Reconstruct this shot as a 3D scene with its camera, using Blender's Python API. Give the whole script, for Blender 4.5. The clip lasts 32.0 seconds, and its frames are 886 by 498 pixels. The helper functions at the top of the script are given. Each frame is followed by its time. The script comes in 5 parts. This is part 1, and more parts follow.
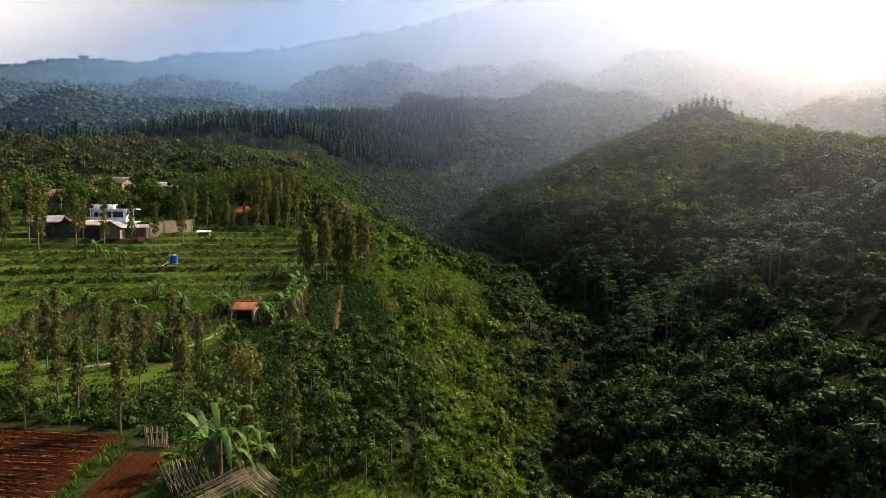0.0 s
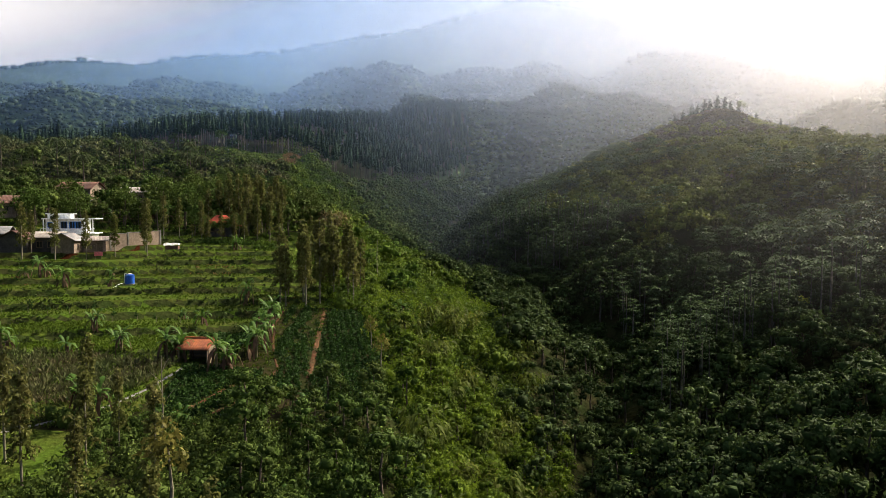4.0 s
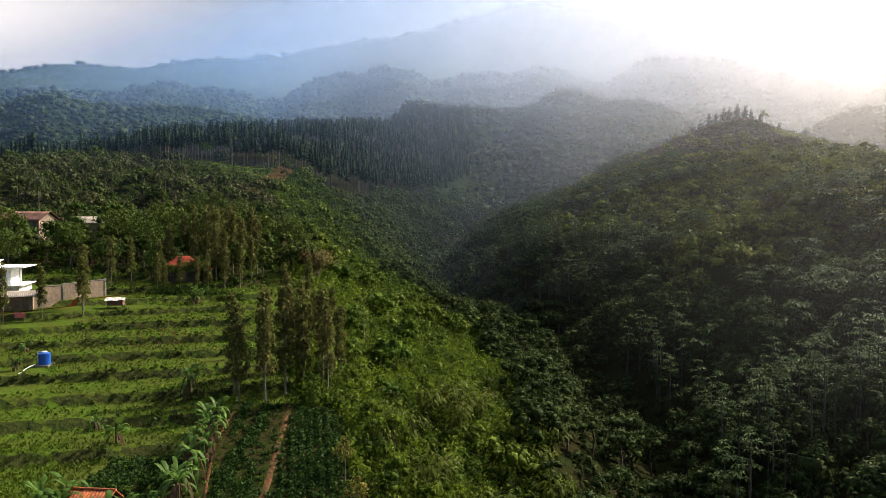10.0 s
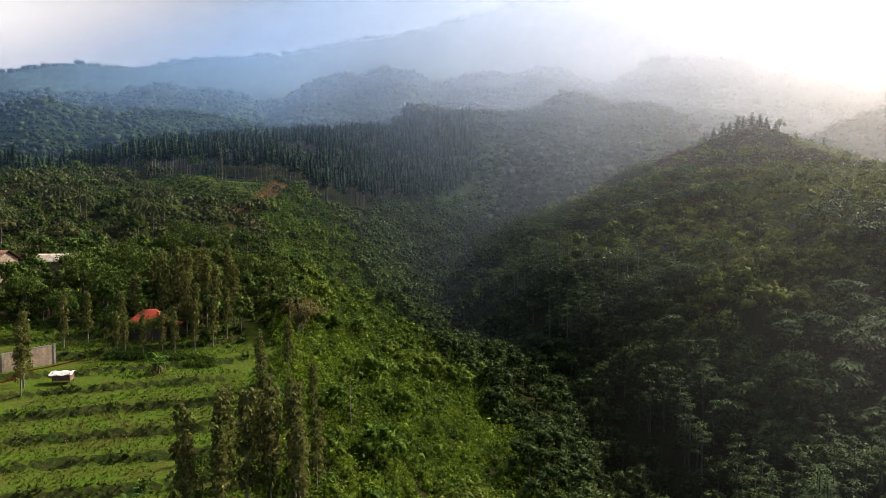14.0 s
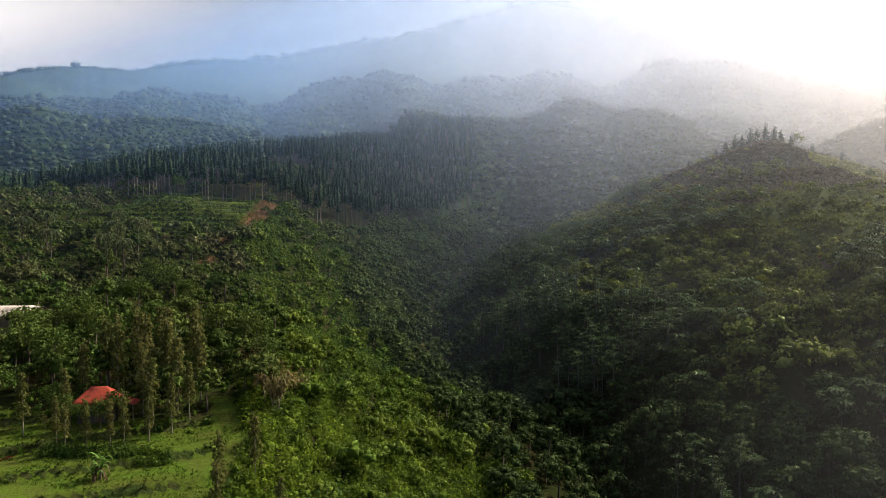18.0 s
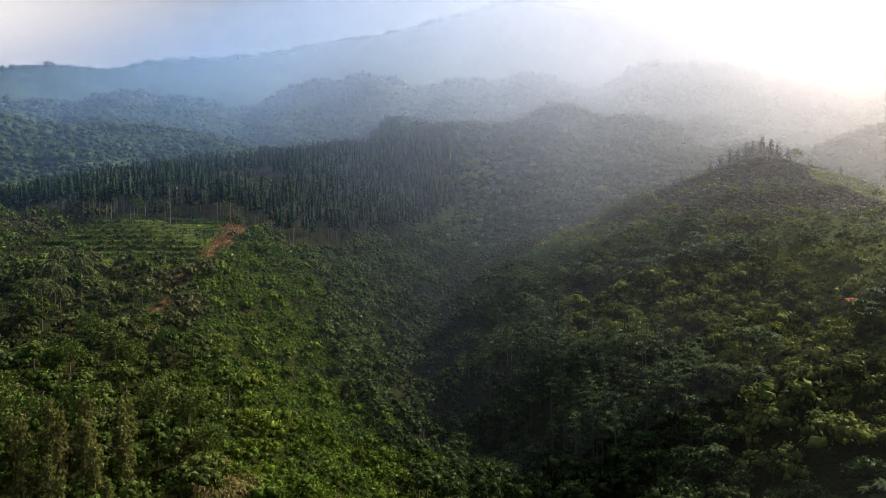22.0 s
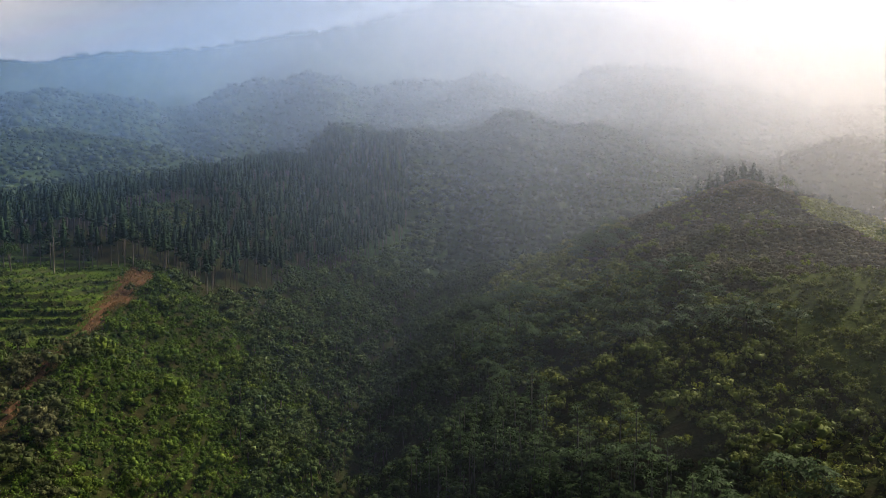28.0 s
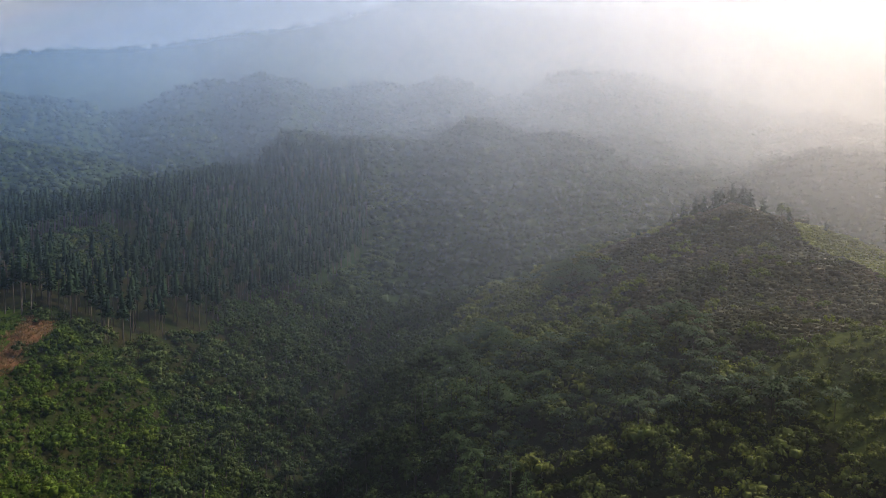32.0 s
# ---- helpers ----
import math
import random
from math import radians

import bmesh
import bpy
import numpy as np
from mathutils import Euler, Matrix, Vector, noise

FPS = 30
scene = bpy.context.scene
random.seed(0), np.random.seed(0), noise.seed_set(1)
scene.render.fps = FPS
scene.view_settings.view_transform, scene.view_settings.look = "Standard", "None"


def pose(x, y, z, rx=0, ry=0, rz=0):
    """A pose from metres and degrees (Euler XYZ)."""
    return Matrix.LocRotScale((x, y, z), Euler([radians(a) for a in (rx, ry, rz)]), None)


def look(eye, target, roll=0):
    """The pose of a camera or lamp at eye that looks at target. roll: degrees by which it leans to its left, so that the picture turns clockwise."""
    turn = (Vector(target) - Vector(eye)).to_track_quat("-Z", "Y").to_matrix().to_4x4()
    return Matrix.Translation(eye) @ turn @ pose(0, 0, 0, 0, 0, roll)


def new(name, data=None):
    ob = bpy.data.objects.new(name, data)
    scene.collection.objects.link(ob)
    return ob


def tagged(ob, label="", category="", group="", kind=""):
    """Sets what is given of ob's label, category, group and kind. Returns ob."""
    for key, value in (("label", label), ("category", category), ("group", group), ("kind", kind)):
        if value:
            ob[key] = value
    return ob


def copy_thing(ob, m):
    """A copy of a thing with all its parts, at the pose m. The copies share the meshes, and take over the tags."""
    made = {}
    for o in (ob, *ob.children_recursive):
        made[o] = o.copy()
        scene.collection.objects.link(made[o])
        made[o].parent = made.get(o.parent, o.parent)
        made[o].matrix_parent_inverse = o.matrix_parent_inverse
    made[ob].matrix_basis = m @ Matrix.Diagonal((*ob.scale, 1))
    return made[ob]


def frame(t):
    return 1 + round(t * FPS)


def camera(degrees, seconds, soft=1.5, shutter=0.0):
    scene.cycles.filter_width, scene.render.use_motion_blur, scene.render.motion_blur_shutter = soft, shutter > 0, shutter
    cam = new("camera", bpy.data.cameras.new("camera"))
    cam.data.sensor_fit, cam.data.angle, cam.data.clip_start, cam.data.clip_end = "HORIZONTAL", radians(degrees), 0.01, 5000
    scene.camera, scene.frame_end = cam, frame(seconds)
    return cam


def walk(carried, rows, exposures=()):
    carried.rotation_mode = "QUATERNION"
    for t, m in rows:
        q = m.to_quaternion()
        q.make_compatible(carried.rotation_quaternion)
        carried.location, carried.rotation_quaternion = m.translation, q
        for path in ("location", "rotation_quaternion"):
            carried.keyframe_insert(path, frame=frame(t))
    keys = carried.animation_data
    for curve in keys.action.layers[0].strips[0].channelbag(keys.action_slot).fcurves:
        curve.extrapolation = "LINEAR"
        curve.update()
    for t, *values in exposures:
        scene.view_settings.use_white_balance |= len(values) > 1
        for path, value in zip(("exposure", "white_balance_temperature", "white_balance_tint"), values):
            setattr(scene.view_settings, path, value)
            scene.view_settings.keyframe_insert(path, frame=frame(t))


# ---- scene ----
cam = camera(62.8, 32.0, 0.5)
METRES, EYE, TILT, LEAN, TURN = 170.0, 30.0, -3.0, 0.0, 0.0
ROWS = [
    (0.0, 0.0, 0.0, 0.0, 0.0, -0.0, 0.0),
    (0.5, -0.0001, 0.0131, 0.0012, -0.01, 0.01, -0.04),
    (1.0, -0.0, 0.026, 0.0026, -0.01, 0.04, -0.06),
    (1.5, 0.0, 0.0389, 0.004, -0.01, 0.1, -0.09),
    (2.0, 0.0, 0.0515, 0.0055, -0.01, 0.15, -0.11),
    (2.5, -0.0, 0.0641, 0.0072, -0.0, 0.2, -0.13),
    (3.0, -0.0001, 0.0764, 0.0089, 0.01, 0.25, -0.13),
    (3.5, -0.0001, 0.0886, 0.0106, 0.02, 0.28, -0.14),
    (5.5, 0.0002, 0.1354, 0.0208, 0.07, 0.33, -0.17),
    (6.0, 0.0001, 0.1469, 0.0238, 0.08, 0.37, -0.2),
    (6.5, 0.0001, 0.1581, 0.0273, 0.09, 0.4, -0.21),
    (7.0, -0.0, 0.1693, 0.0311, 0.09, 0.43, -0.2),
    (7.5, 0.0, 0.1803, 0.0353, 0.1, 0.44, -0.2),
    (8.0, 0.0002, 0.1909, 0.0396, 0.13, 0.46, -0.19),
    (8.5, 0.0001, 0.2017, 0.0439, 0.15, 0.47, -0.2),
    (9.0, 0.0004, 0.2121, 0.0484, 0.18, 0.49, -0.19),
    (9.5, 0.0003, 0.2226, 0.0533, 0.2, 0.5, -0.17),
    (10.0, 0.0004, 0.2329, 0.0584, 0.22, 0.5, -0.17),
    (10.5, 0.0004, 0.2431, 0.0641, 0.24, 0.5, -0.15),
    (11.0, 0.0004, 0.2536, 0.0702, 0.25, 0.48, -0.15),
    (11.5, 0.0007, 0.2642, 0.0767, 0.29, 0.43, -0.12),
    (12.0, 0.0007, 0.2751, 0.0833, 0.3, 0.38, -0.11),
    (12.5, 0.0009, 0.2862, 0.0896, 0.33, 0.35, -0.1),
    (13.0, 0.0009, 0.2974, 0.0959, 0.34, 0.31, -0.09),
    (13.5, 0.0012, 0.3087, 0.1022, 0.36, 0.27, -0.08),
    (14.0, 0.0013, 0.3201, 0.1088, 0.38, 0.24, -0.08),
    (14.5, 0.0015, 0.3314, 0.1154, 0.38, 0.23, -0.06),
    (16.5, 0.002, 0.3768, 0.1409, 0.42, 0.25, -0.02),
    (17.0, 0.0022, 0.3882, 0.1474, 0.43, 0.24, 0.0),
    (17.5, 0.0026, 0.3997, 0.154, 0.41, 0.24, 0.01),
    (18.0, 0.0028, 0.4113, 0.1608, 0.38, 0.25, 0.02),
    (18.5, 0.0032, 0.4226, 0.1677, 0.3, 0.24, 0.04),
    (19.0, 0.0034, 0.4339, 0.1746, 0.2, 0.23, 0.06),
    (19.5, 0.0037, 0.4453, 0.1816, 0.12, 0.23, 0.09),
    (20.0, 0.0041, 0.457, 0.1886, 0.04, 0.23, 0.12),
    (20.5, 0.0045, 0.4695, 0.1958, -0.04, 0.18, 0.16),
    (21.0, 0.0051, 0.483, 0.2032, -0.25, 0.17, 0.2),
    (21.5, 0.0052, 0.4981, 0.2107, -0.61, 0.12, 0.24),
    (22.0, 0.0056, 0.5142, 0.2183, -0.96, 0.04, 0.27),
    (22.5, 0.0063, 0.5309, 0.2259, -1.31, -0.02, 0.31),
    (23.0, 0.0068, 0.5482, 0.2336, -1.71, -0.06, 0.33),
    (23.5, 0.0074, 0.566, 0.2412, -2.11, -0.11, 0.35),
    (24.0, 0.0082, 0.5843, 0.2489, -2.49, -0.16, 0.36),
    (24.5, 0.0091, 0.603, 0.2566, -2.82, -0.17, 0.39),
    (25.0, 0.0101, 0.6219, 0.2648, -3.14, -0.19, 0.42),
    (25.5, 0.0111, 0.6411, 0.2728, -3.43, -0.22, 0.43),
    (27.5, 0.0156, 0.7179, 0.3042, -4.58, -0.31, 0.5),
    (28.0, 0.0181, 0.739, 0.3123, -4.83, -0.34, 0.52),
    (28.5, 0.0203, 0.7599, 0.3203, -5.14, -0.37, 0.54),
    (29.0, 0.022, 0.7809, 0.3281, -5.44, -0.36, 0.55),
    (29.5, 0.0246, 0.8025, 0.336, -5.72, -0.36, 0.57),
    (30.0, 0.027, 0.8248, 0.3438, -6.03, -0.32, 0.58),
    (30.5, 0.0291, 0.8475, 0.3517, -6.5, -0.32, 0.59),
    (31.0, 0.0319, 0.8706, 0.3594, -6.98, -0.31, 0.61),
    (31.5, 0.0347, 0.894, 0.3672, -7.44, -0.32, 0.61),
    (32.0, 0.0375, 0.9176, 0.3751, -7.87, -0.34, 0.62),
]
EXPOSURES = [(0, 0.8), (12, 0.8), (20, 0.75), (26, 0.54), (32, 0.3)]
walk(cam, [(t, pose(0, 0, EYE, TILT, LEAN, TURN) @ pose(METRES * x, METRES * y, METRES * z, 90 + pitch, roll, yaw)) for t, x, y, z, yaw, pitch, roll in ROWS], EXPOSURES)

SUN_AZ, SUN_EL, SUN, SKY = 52.0, 37.0, 5.0, 0.1
# mist: thin curved layers across the valley (radius, opacity); thin near the valley floor, thick on the mountain and towards the sun
# HILL_MIST: near sheets on the right only, standing in for sun glare
HILL_MIST = [(60, 0.02), (82, 0.018)]
MIST_PLAN = [(180, 0.012), (210, 0.017), (250, 0.023), (290, 0.029), (330, 0.036), (370, 0.036), (410, 0.036), (450, 0.04), (500, 0.05), (550, 0.055), (600, 0.06), (660, 0.08), (740, 0.1),
             (820, 0.11), (910, 0.12), (1020, 0.09), (1150, 0.08), (1350, 0.1), (1600, 0.1), (1900, 0.1)]
scene.cycles.transparent_max_bounces = 48

# ---------------------------------------------------------------- the lie of the land
# along y: the edge of the left plateau, the valley floor, the crest on the right
ST = np.array([-100, 60, 100, 150, 200, 270, 340, 400, 460, 600, 760])
EDGE_X = np.array([4, -2, -9, -20, -33, -60, -66, -86, -76, -33, 0])
EDGE_Z = np.array([2, 12.2, 16.7, 24.0, 30, 44, 55, 70, 79, 97, 100])
VAL_X = np.array([0, 8, 18, 34, 27, 2, -3, 10, 25, 58, 90])
VAL_Z = np.array([-20, -9, -6, -1, 4, 8, 15, 23, 32, 44, 75])
TOP_X = np.array([175, 165, 160, 150, 142, 137, 142, 142, 150, 170, 200])
TOP_Z = np.array([22, 33, 36, 42, 49, 57, 70, 89, 76, 68, 90])
# far crests seen from the start, nearest first: the lie by bearing in degrees and rise in percent
FAR = [
    (640, 150, [-40, -31.4, -27.5, -24.5, -21.2, -17, -11.6, -6, -2], [10, 12, 15, 15, 15.6, 14.4, 12.4, 8, 2]),
    (720, 240, [-8, -3.5, -1.9, 3, 7.6, 9.5, 13.8, 18, 24, 28, 31, 45], [2, 15.5, 15, 14.5, 17.4, 16.5, 15, 13.5, 11, 13.3, 14, 14]),
    (1000, 190, [-40, -25, -12, -8, -4.6, -1.9, 4, 9, 16, 19.5, 22.6, 25.6, 29, 31.4, 45], [14, 16, 17, 18, 20, 20, 19, 19, 20.5, 19.5, 19, 17.2, 15, 14, 10]),
    (2100, 480, [-60, -40, -31.4, -23, -16, -10, -6.6, -1.4, 2, 6, 14, 25, 31, 45, 60], [10, 15, 17, 18.9, 20.6, 21.9, 23.3, 25.2, 27, 28.5, 27, 23.5, 21, 15, 11]),
]


CLEARINGS = [(-45, 165.5, 5), (-67, 147, 9), (-75, 196, 6), (-86, 190, 6), (-94, 173, 6)]


def ease(t):
    t = np.clip(t, 0, 1)
    return t * t * (3 - 2 * t)


def ripple(x, y, size, k=0):
    """Soft unevenness, between -1 and 1."""
    a, b = x / size + 1.7 * k, y / size - 2.3 * k
    return (np.sin(a * 1.3 + 0.7 * np.sin(b * 1.1 + k)) + np.sin(b * 1.7 + 0.9 * np.sin(a * 0.8 - k)) + np.sin((a + b) * 0.9 + k)) / 3


def along(y, knots):
    """Smooth interpolation along the valley's stations."""
    out = 0
    for d, w in ((-16, 0.25), (0, 0.5), (16, 0.25)):
        out = out + w * np.interp(y + d, ST, knots)
    return out


def lie(x, y):
    """The bare ground without terraces."""
    ex, ez, vx, vz, tx, tz = (along(y, k) for k in (EDGE_X, EDGE_Z, VAL_X, VAL_Z, TOP_X, TOP_Z))
    left = ez + np.clip(ex - x, 0, 38) * np.interp(y, [180, 260, 330, 400], [0.066, 0.1, 0.2, -0.06]) + np.clip(ex - x - 38, 0, 80) * np.interp(y, [180, 260, 400], [0.05, 0.06, -0.2]) - np.clip(ex - x - 118, 0, 400) * 0.03
    s = np.clip((x - ex) / (vx - ex), 0, 1)
    down = ez + (vz - ez) * (s * 0.75 + 0.25 * ease(s))
    u = np.clip((x - vx) / (tx - vx), 0, 1)
    up = vz + (tz - vz) * (1 - (1 - u) ** np.interp(y, [300, 400], [2.0, 1.05]))
    over = tz - np.clip(x - tx, 0, 300) * 0.3
    z = np.where(x < ex, left, np.where(x < vx, down, np.where(x < tx, up, over)))
    rough = np.clip((x - ex) / 25, 0, 1) + np.clip((y - 180) / 100, 0, 1)
    z = z + np.clip(rough, 0, 1) * (2.4 * ripple(x, y, 17) + 1.6 * ripple(x, y, 8, 2))
    z = z * (1 - ease((y - 620) / 260)) + 60 * ease((y - 620) / 260)
    return z


def far_land(x, y):
    """The mountain behind the valley: one long flank with two lower crests in front, cut by gullies."""
    r, az = np.hypot(x, y), np.degrees(np.arctan2(x, np.maximum(y, 1)))

    def crest(rad, bear, rise):
        return 30 + rad * 0.01 * sum(np.interp(az + d, bear, rise) for d in (-1.2, -0.6, 0, 0.6, 1.2)) / 5 + rad * 0.005 * ripple(x, y, rad * 0.03, 1)
    c1 = np.maximum(crest(680, FAR[0][2], FAR[0][3]), crest(680, FAR[1][2], FAR[1][3]))
    c2, c3 = crest(1000, FAR[2][2], FAR[2][3]), crest(2100, FAR[3][2], FAR[3][3])
    knots = [(0, c1 - 230), (430, c1 - 95), (560, c1 - 42), (680, c1), (790, c1 - 16), (1000, c2), (1180, c2 - 20), (2100, c3), (2700, c3 - 160), (6000, c3 * 0)]
    z = np.full(np.shape(x), 0.0)
    for (r0, z0), (r1, z1) in zip(knots, knots[1:]):
        t = np.clip((r - r0) / (r1 - r0), 0, 1)
        z = np.where((r >= r0) & (r < r1), z0 + (z1 - z0) * t, z)
    bend = 5 * np.sin(r / 140.0) + 3 * np.sin(r / 61.0 + 1)
    gully = np.abs(np.sin(np.radians((az + bend) * 14))) * 0.6 + np.abs(np.sin(np.radians((az - 0.7 * bend) * 31 + 40))) * 0.25
    return z + 0.034 * np.minimum(r, 1300) * (gully - 0.55) * ease((r - 430) / 200) * (1 - 0.75 * np.exp(-((r - 690) / 60) ** 2) * (az < -8)) * (1 - ease((r - 1700) / 300))


def in_fields(x, y):
    return (x < along(y, EDGE_X) - 0.5) & (x > -112) & (y > 28) & (y < 166)


def lawn(x, y):
    line = np.interp(y, [148, 153, 161, 166, 172, 176], [-25.5, -26.5, -26.6, -28.5, -31, -33])
    return (np.abs(x - line) < 2.4) & (y > 140) & (y < 176)


def near_lawn(x, y):
    """A strip of mown grass behind the ploughed field."""
    return (x < -25.5) & (y > 61 + 0.5 * ripple(x, y, 3)) & (y < 70.5 + 0.15 * (x + 30))


def village(x, y):
    """Clearings round the houses."""
    hit = (x > -90) & (x < -48) & (y > 130) & (y < 152)
    for cx, cy, r in CLEARINGS:
        hit = hit | (np.hypot(x - cx, y - cy) < r)
    return hit


def in_red_field(x, y):
    return (y < 53) & (x < -23.9) & (y > 20)


def height(x, y):
    x, y = np.asarray(x, float), np.asarray(y, float)
    z = lie(x, y)
    inside = ease((np.minimum(along(y, EDGE_X), np.where(y < 113, -21, 0)) - x) / 3) * ease((y - 87) / 5) * ease((176 - y) / 10) * ease((x + 130) / 15)
    warped = z + 0.4 * ripple(x, y, 21, 4) + 0.14 * ripple(x, y, 6, 6)
    rise = 0.95
    step = warped / rise
    tread = (np.floor(step) + ease((step - np.floor(step) - 0.86) / 0.12)) * rise
    z = z + 0.95 * inside * (tread - warped + 0.1 * (step - np.floor(step)))
    up = ease((along(y, EDGE_X) - 3 - x) / 4) * ease((x + 118) / 10) * ease((y - 286) / 8) * ease((364 - y) / 8)
    st = (z + 0.3 * ripple(x, y, 12, 4)) / 1.5
    z = z + up * ((np.floor(st) + ease((st - np.floor(st) - 0.6) / 0.35)) * 1.5 - st * 1.5)
    near = ease((y - 430) / 250) + ease((np.abs(x) - 260) / 200) * (y > 330)
    return np.where(near > 0, np.maximum(z, far_land(x, y) * np.clip(near, 0, 1) + z * (1 - np.clip(near, 0, 1))), z)


def pines_grow(x, y):
    """The pine wood: behind the upper terraces, and down the flank to a slanting lower edge."""
    lower = np.interp(x, [-260, -110, -99, -77, -54, -27, 4, 25], [330, 352, 366, 360, 358, 425, 495, 560])
    gap = ((x + 80) / 17) ** 2 + ((y - 412) / 30) ** 2 < 1
    return (y > lower + 3 * ripple(x, y, 6)) & (x < 20) & (y < np.interp(x, [-260, -100, -60], [440, 470, 640])) & ~gap


def upper_terraces(x, y):
    return (x > -112) & (x < along(y, EDGE_X) - 2) & (y > 288 + 0.25 * (x + 70)) & (y < 360)


def scar(x, y):
    """The bare red track along the spur's edge."""
    line = np.interp(y, [236, 262, 272, 290, 311, 330, 346, 352], [-57.5, -61, -62, -63, -64.5, -65.5, -65.5, -68])
    wide = np.interp(y, [236, 262, 285, 311, 346, 352], [0.9, 0.8, 2.0, 1.6, 4.5, 5.0])
    return (np.abs(x - line) < 0.75 * wide * (1 + 0.4 * ripple(x, y, 3))) & (y > 236) & (y < 352)


def cross(x, y):
    """Where a place lies: from plateau edge (0) to valley floor (1) to the right crest (2)."""
    ex, vx, tx = along(y, EDGE_X), along(y, VAL_X), along(y, TOP_X)
    return np.where(x < vx, (x - ex) / (vx - ex), 1 + (x - vx) / (tx - vx))


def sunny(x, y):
    """How far up the right-hand hill a place counts for painted sunlight, with an uneven border and more of it farther
    along the valley.
    """
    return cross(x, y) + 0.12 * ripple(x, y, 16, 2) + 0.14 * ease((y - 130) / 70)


def meadow(x, y):
    """Open grass on the right-hand hill."""
    u, v = x - 102 + 0.35 * (y - 202), y - 202
    return ((u / 24) ** 2 + (v / 15) ** 2 + 0.35 * ripple(x, y, 9, 3) < 1) | (((x - 166) / 24) ** 2 + ((y - 345) / 48) ** 2 + 0.35 * ripple(x, y, 9, 5) < 1)


def brown_heath(x, y):
    """The dry, low-grown top of the right-hand hill."""
    return (cross(x, y) + 0.1 * ripple(x, y, 18, 6) > 1.55) & (y > 290) & ~meadow(x, y)


def crop_plot(x, y):
    a = (x > np.interp(y, [82, 88, 96, 110], [-16, -16.6, -18.2, -20.0])) & (x < along(y, EDGE_X) + 1.5) & (y > 80) & (y < 112)
    b = (x > -24.2 + 0.15 * (80 - y)) & (x < -17.4) & (y > 73.4) & (y < 87.4)
    c = (x > -27.6) & (x < -21.6) & (y > 92.4) & (y < 100.2)
    gap = np.abs(x - np.interp(y, [86, 96.6, 112.6], [-12.9, -14.0, -15.6])) < 0.65
    gap2 = np.abs(x - np.interp(y, [73, 76.5, 81.6, 88], [-19.6, -18.6, -17.1, -16.2])) < 0.4
    gap3 = np.abs(x - np.interp(y, [75.2, 78, 84.5], [-22.0, -20.6, -18.6])) < 0.4
    return (a | b | c) & ~gap & ~gap2 & ~gap3


DRAIN = [(-25.0, 87.4), (-26.1, 80.2), (-27.4, 76.1), (-29.2, 73.1), (-32.5, 69.4), (-36, 66.5)]


def by_drain(x, y):
    """Beside the concrete channel, where nothing tall grows."""
    xs, ys = zip(*DRAIN[::-1])
    return (np.abs(x - np.interp(y, ys, xs)) < 0.9) & (y > 66) & (y < 88)


# ---------------------------------------------------------------- light
sun_dir = Vector((math.sin(radians(SUN_AZ)) * math.cos(radians(SUN_EL)), math.cos(radians(SUN_AZ)) * math.cos(radians(SUN_EL)), math.sin(radians(SUN_EL))))
world = bpy.data.worlds.new("world")
scene.world = world
world.use_nodes = True
wn = world.node_tree
sky = wn.nodes.new("ShaderNodeTexSky")
sky.sky_type, sky.sun_disc = "NISHITA", False
sky.sun_elevation, sky.sun_rotation = radians(SUN_EL), radians(SUN_AZ)
sky.air_density, sky.dust_density = 1.0, 7.0
wn.nodes["Background"].inputs["Strength"].default_value = SKY
wn.links.new(sky.outputs[0], wn.nodes["Background"].inputs[0])
sun = new("sun", bpy.data.lights.new("sun", "SUN"))
sun.data.energy, sun.data.angle, sun.data.color = SUN, radians(3.0), (1.0, 0.91, 0.75)
sun.matrix_world = look(sun_dir * 900, (0, 0, 0))


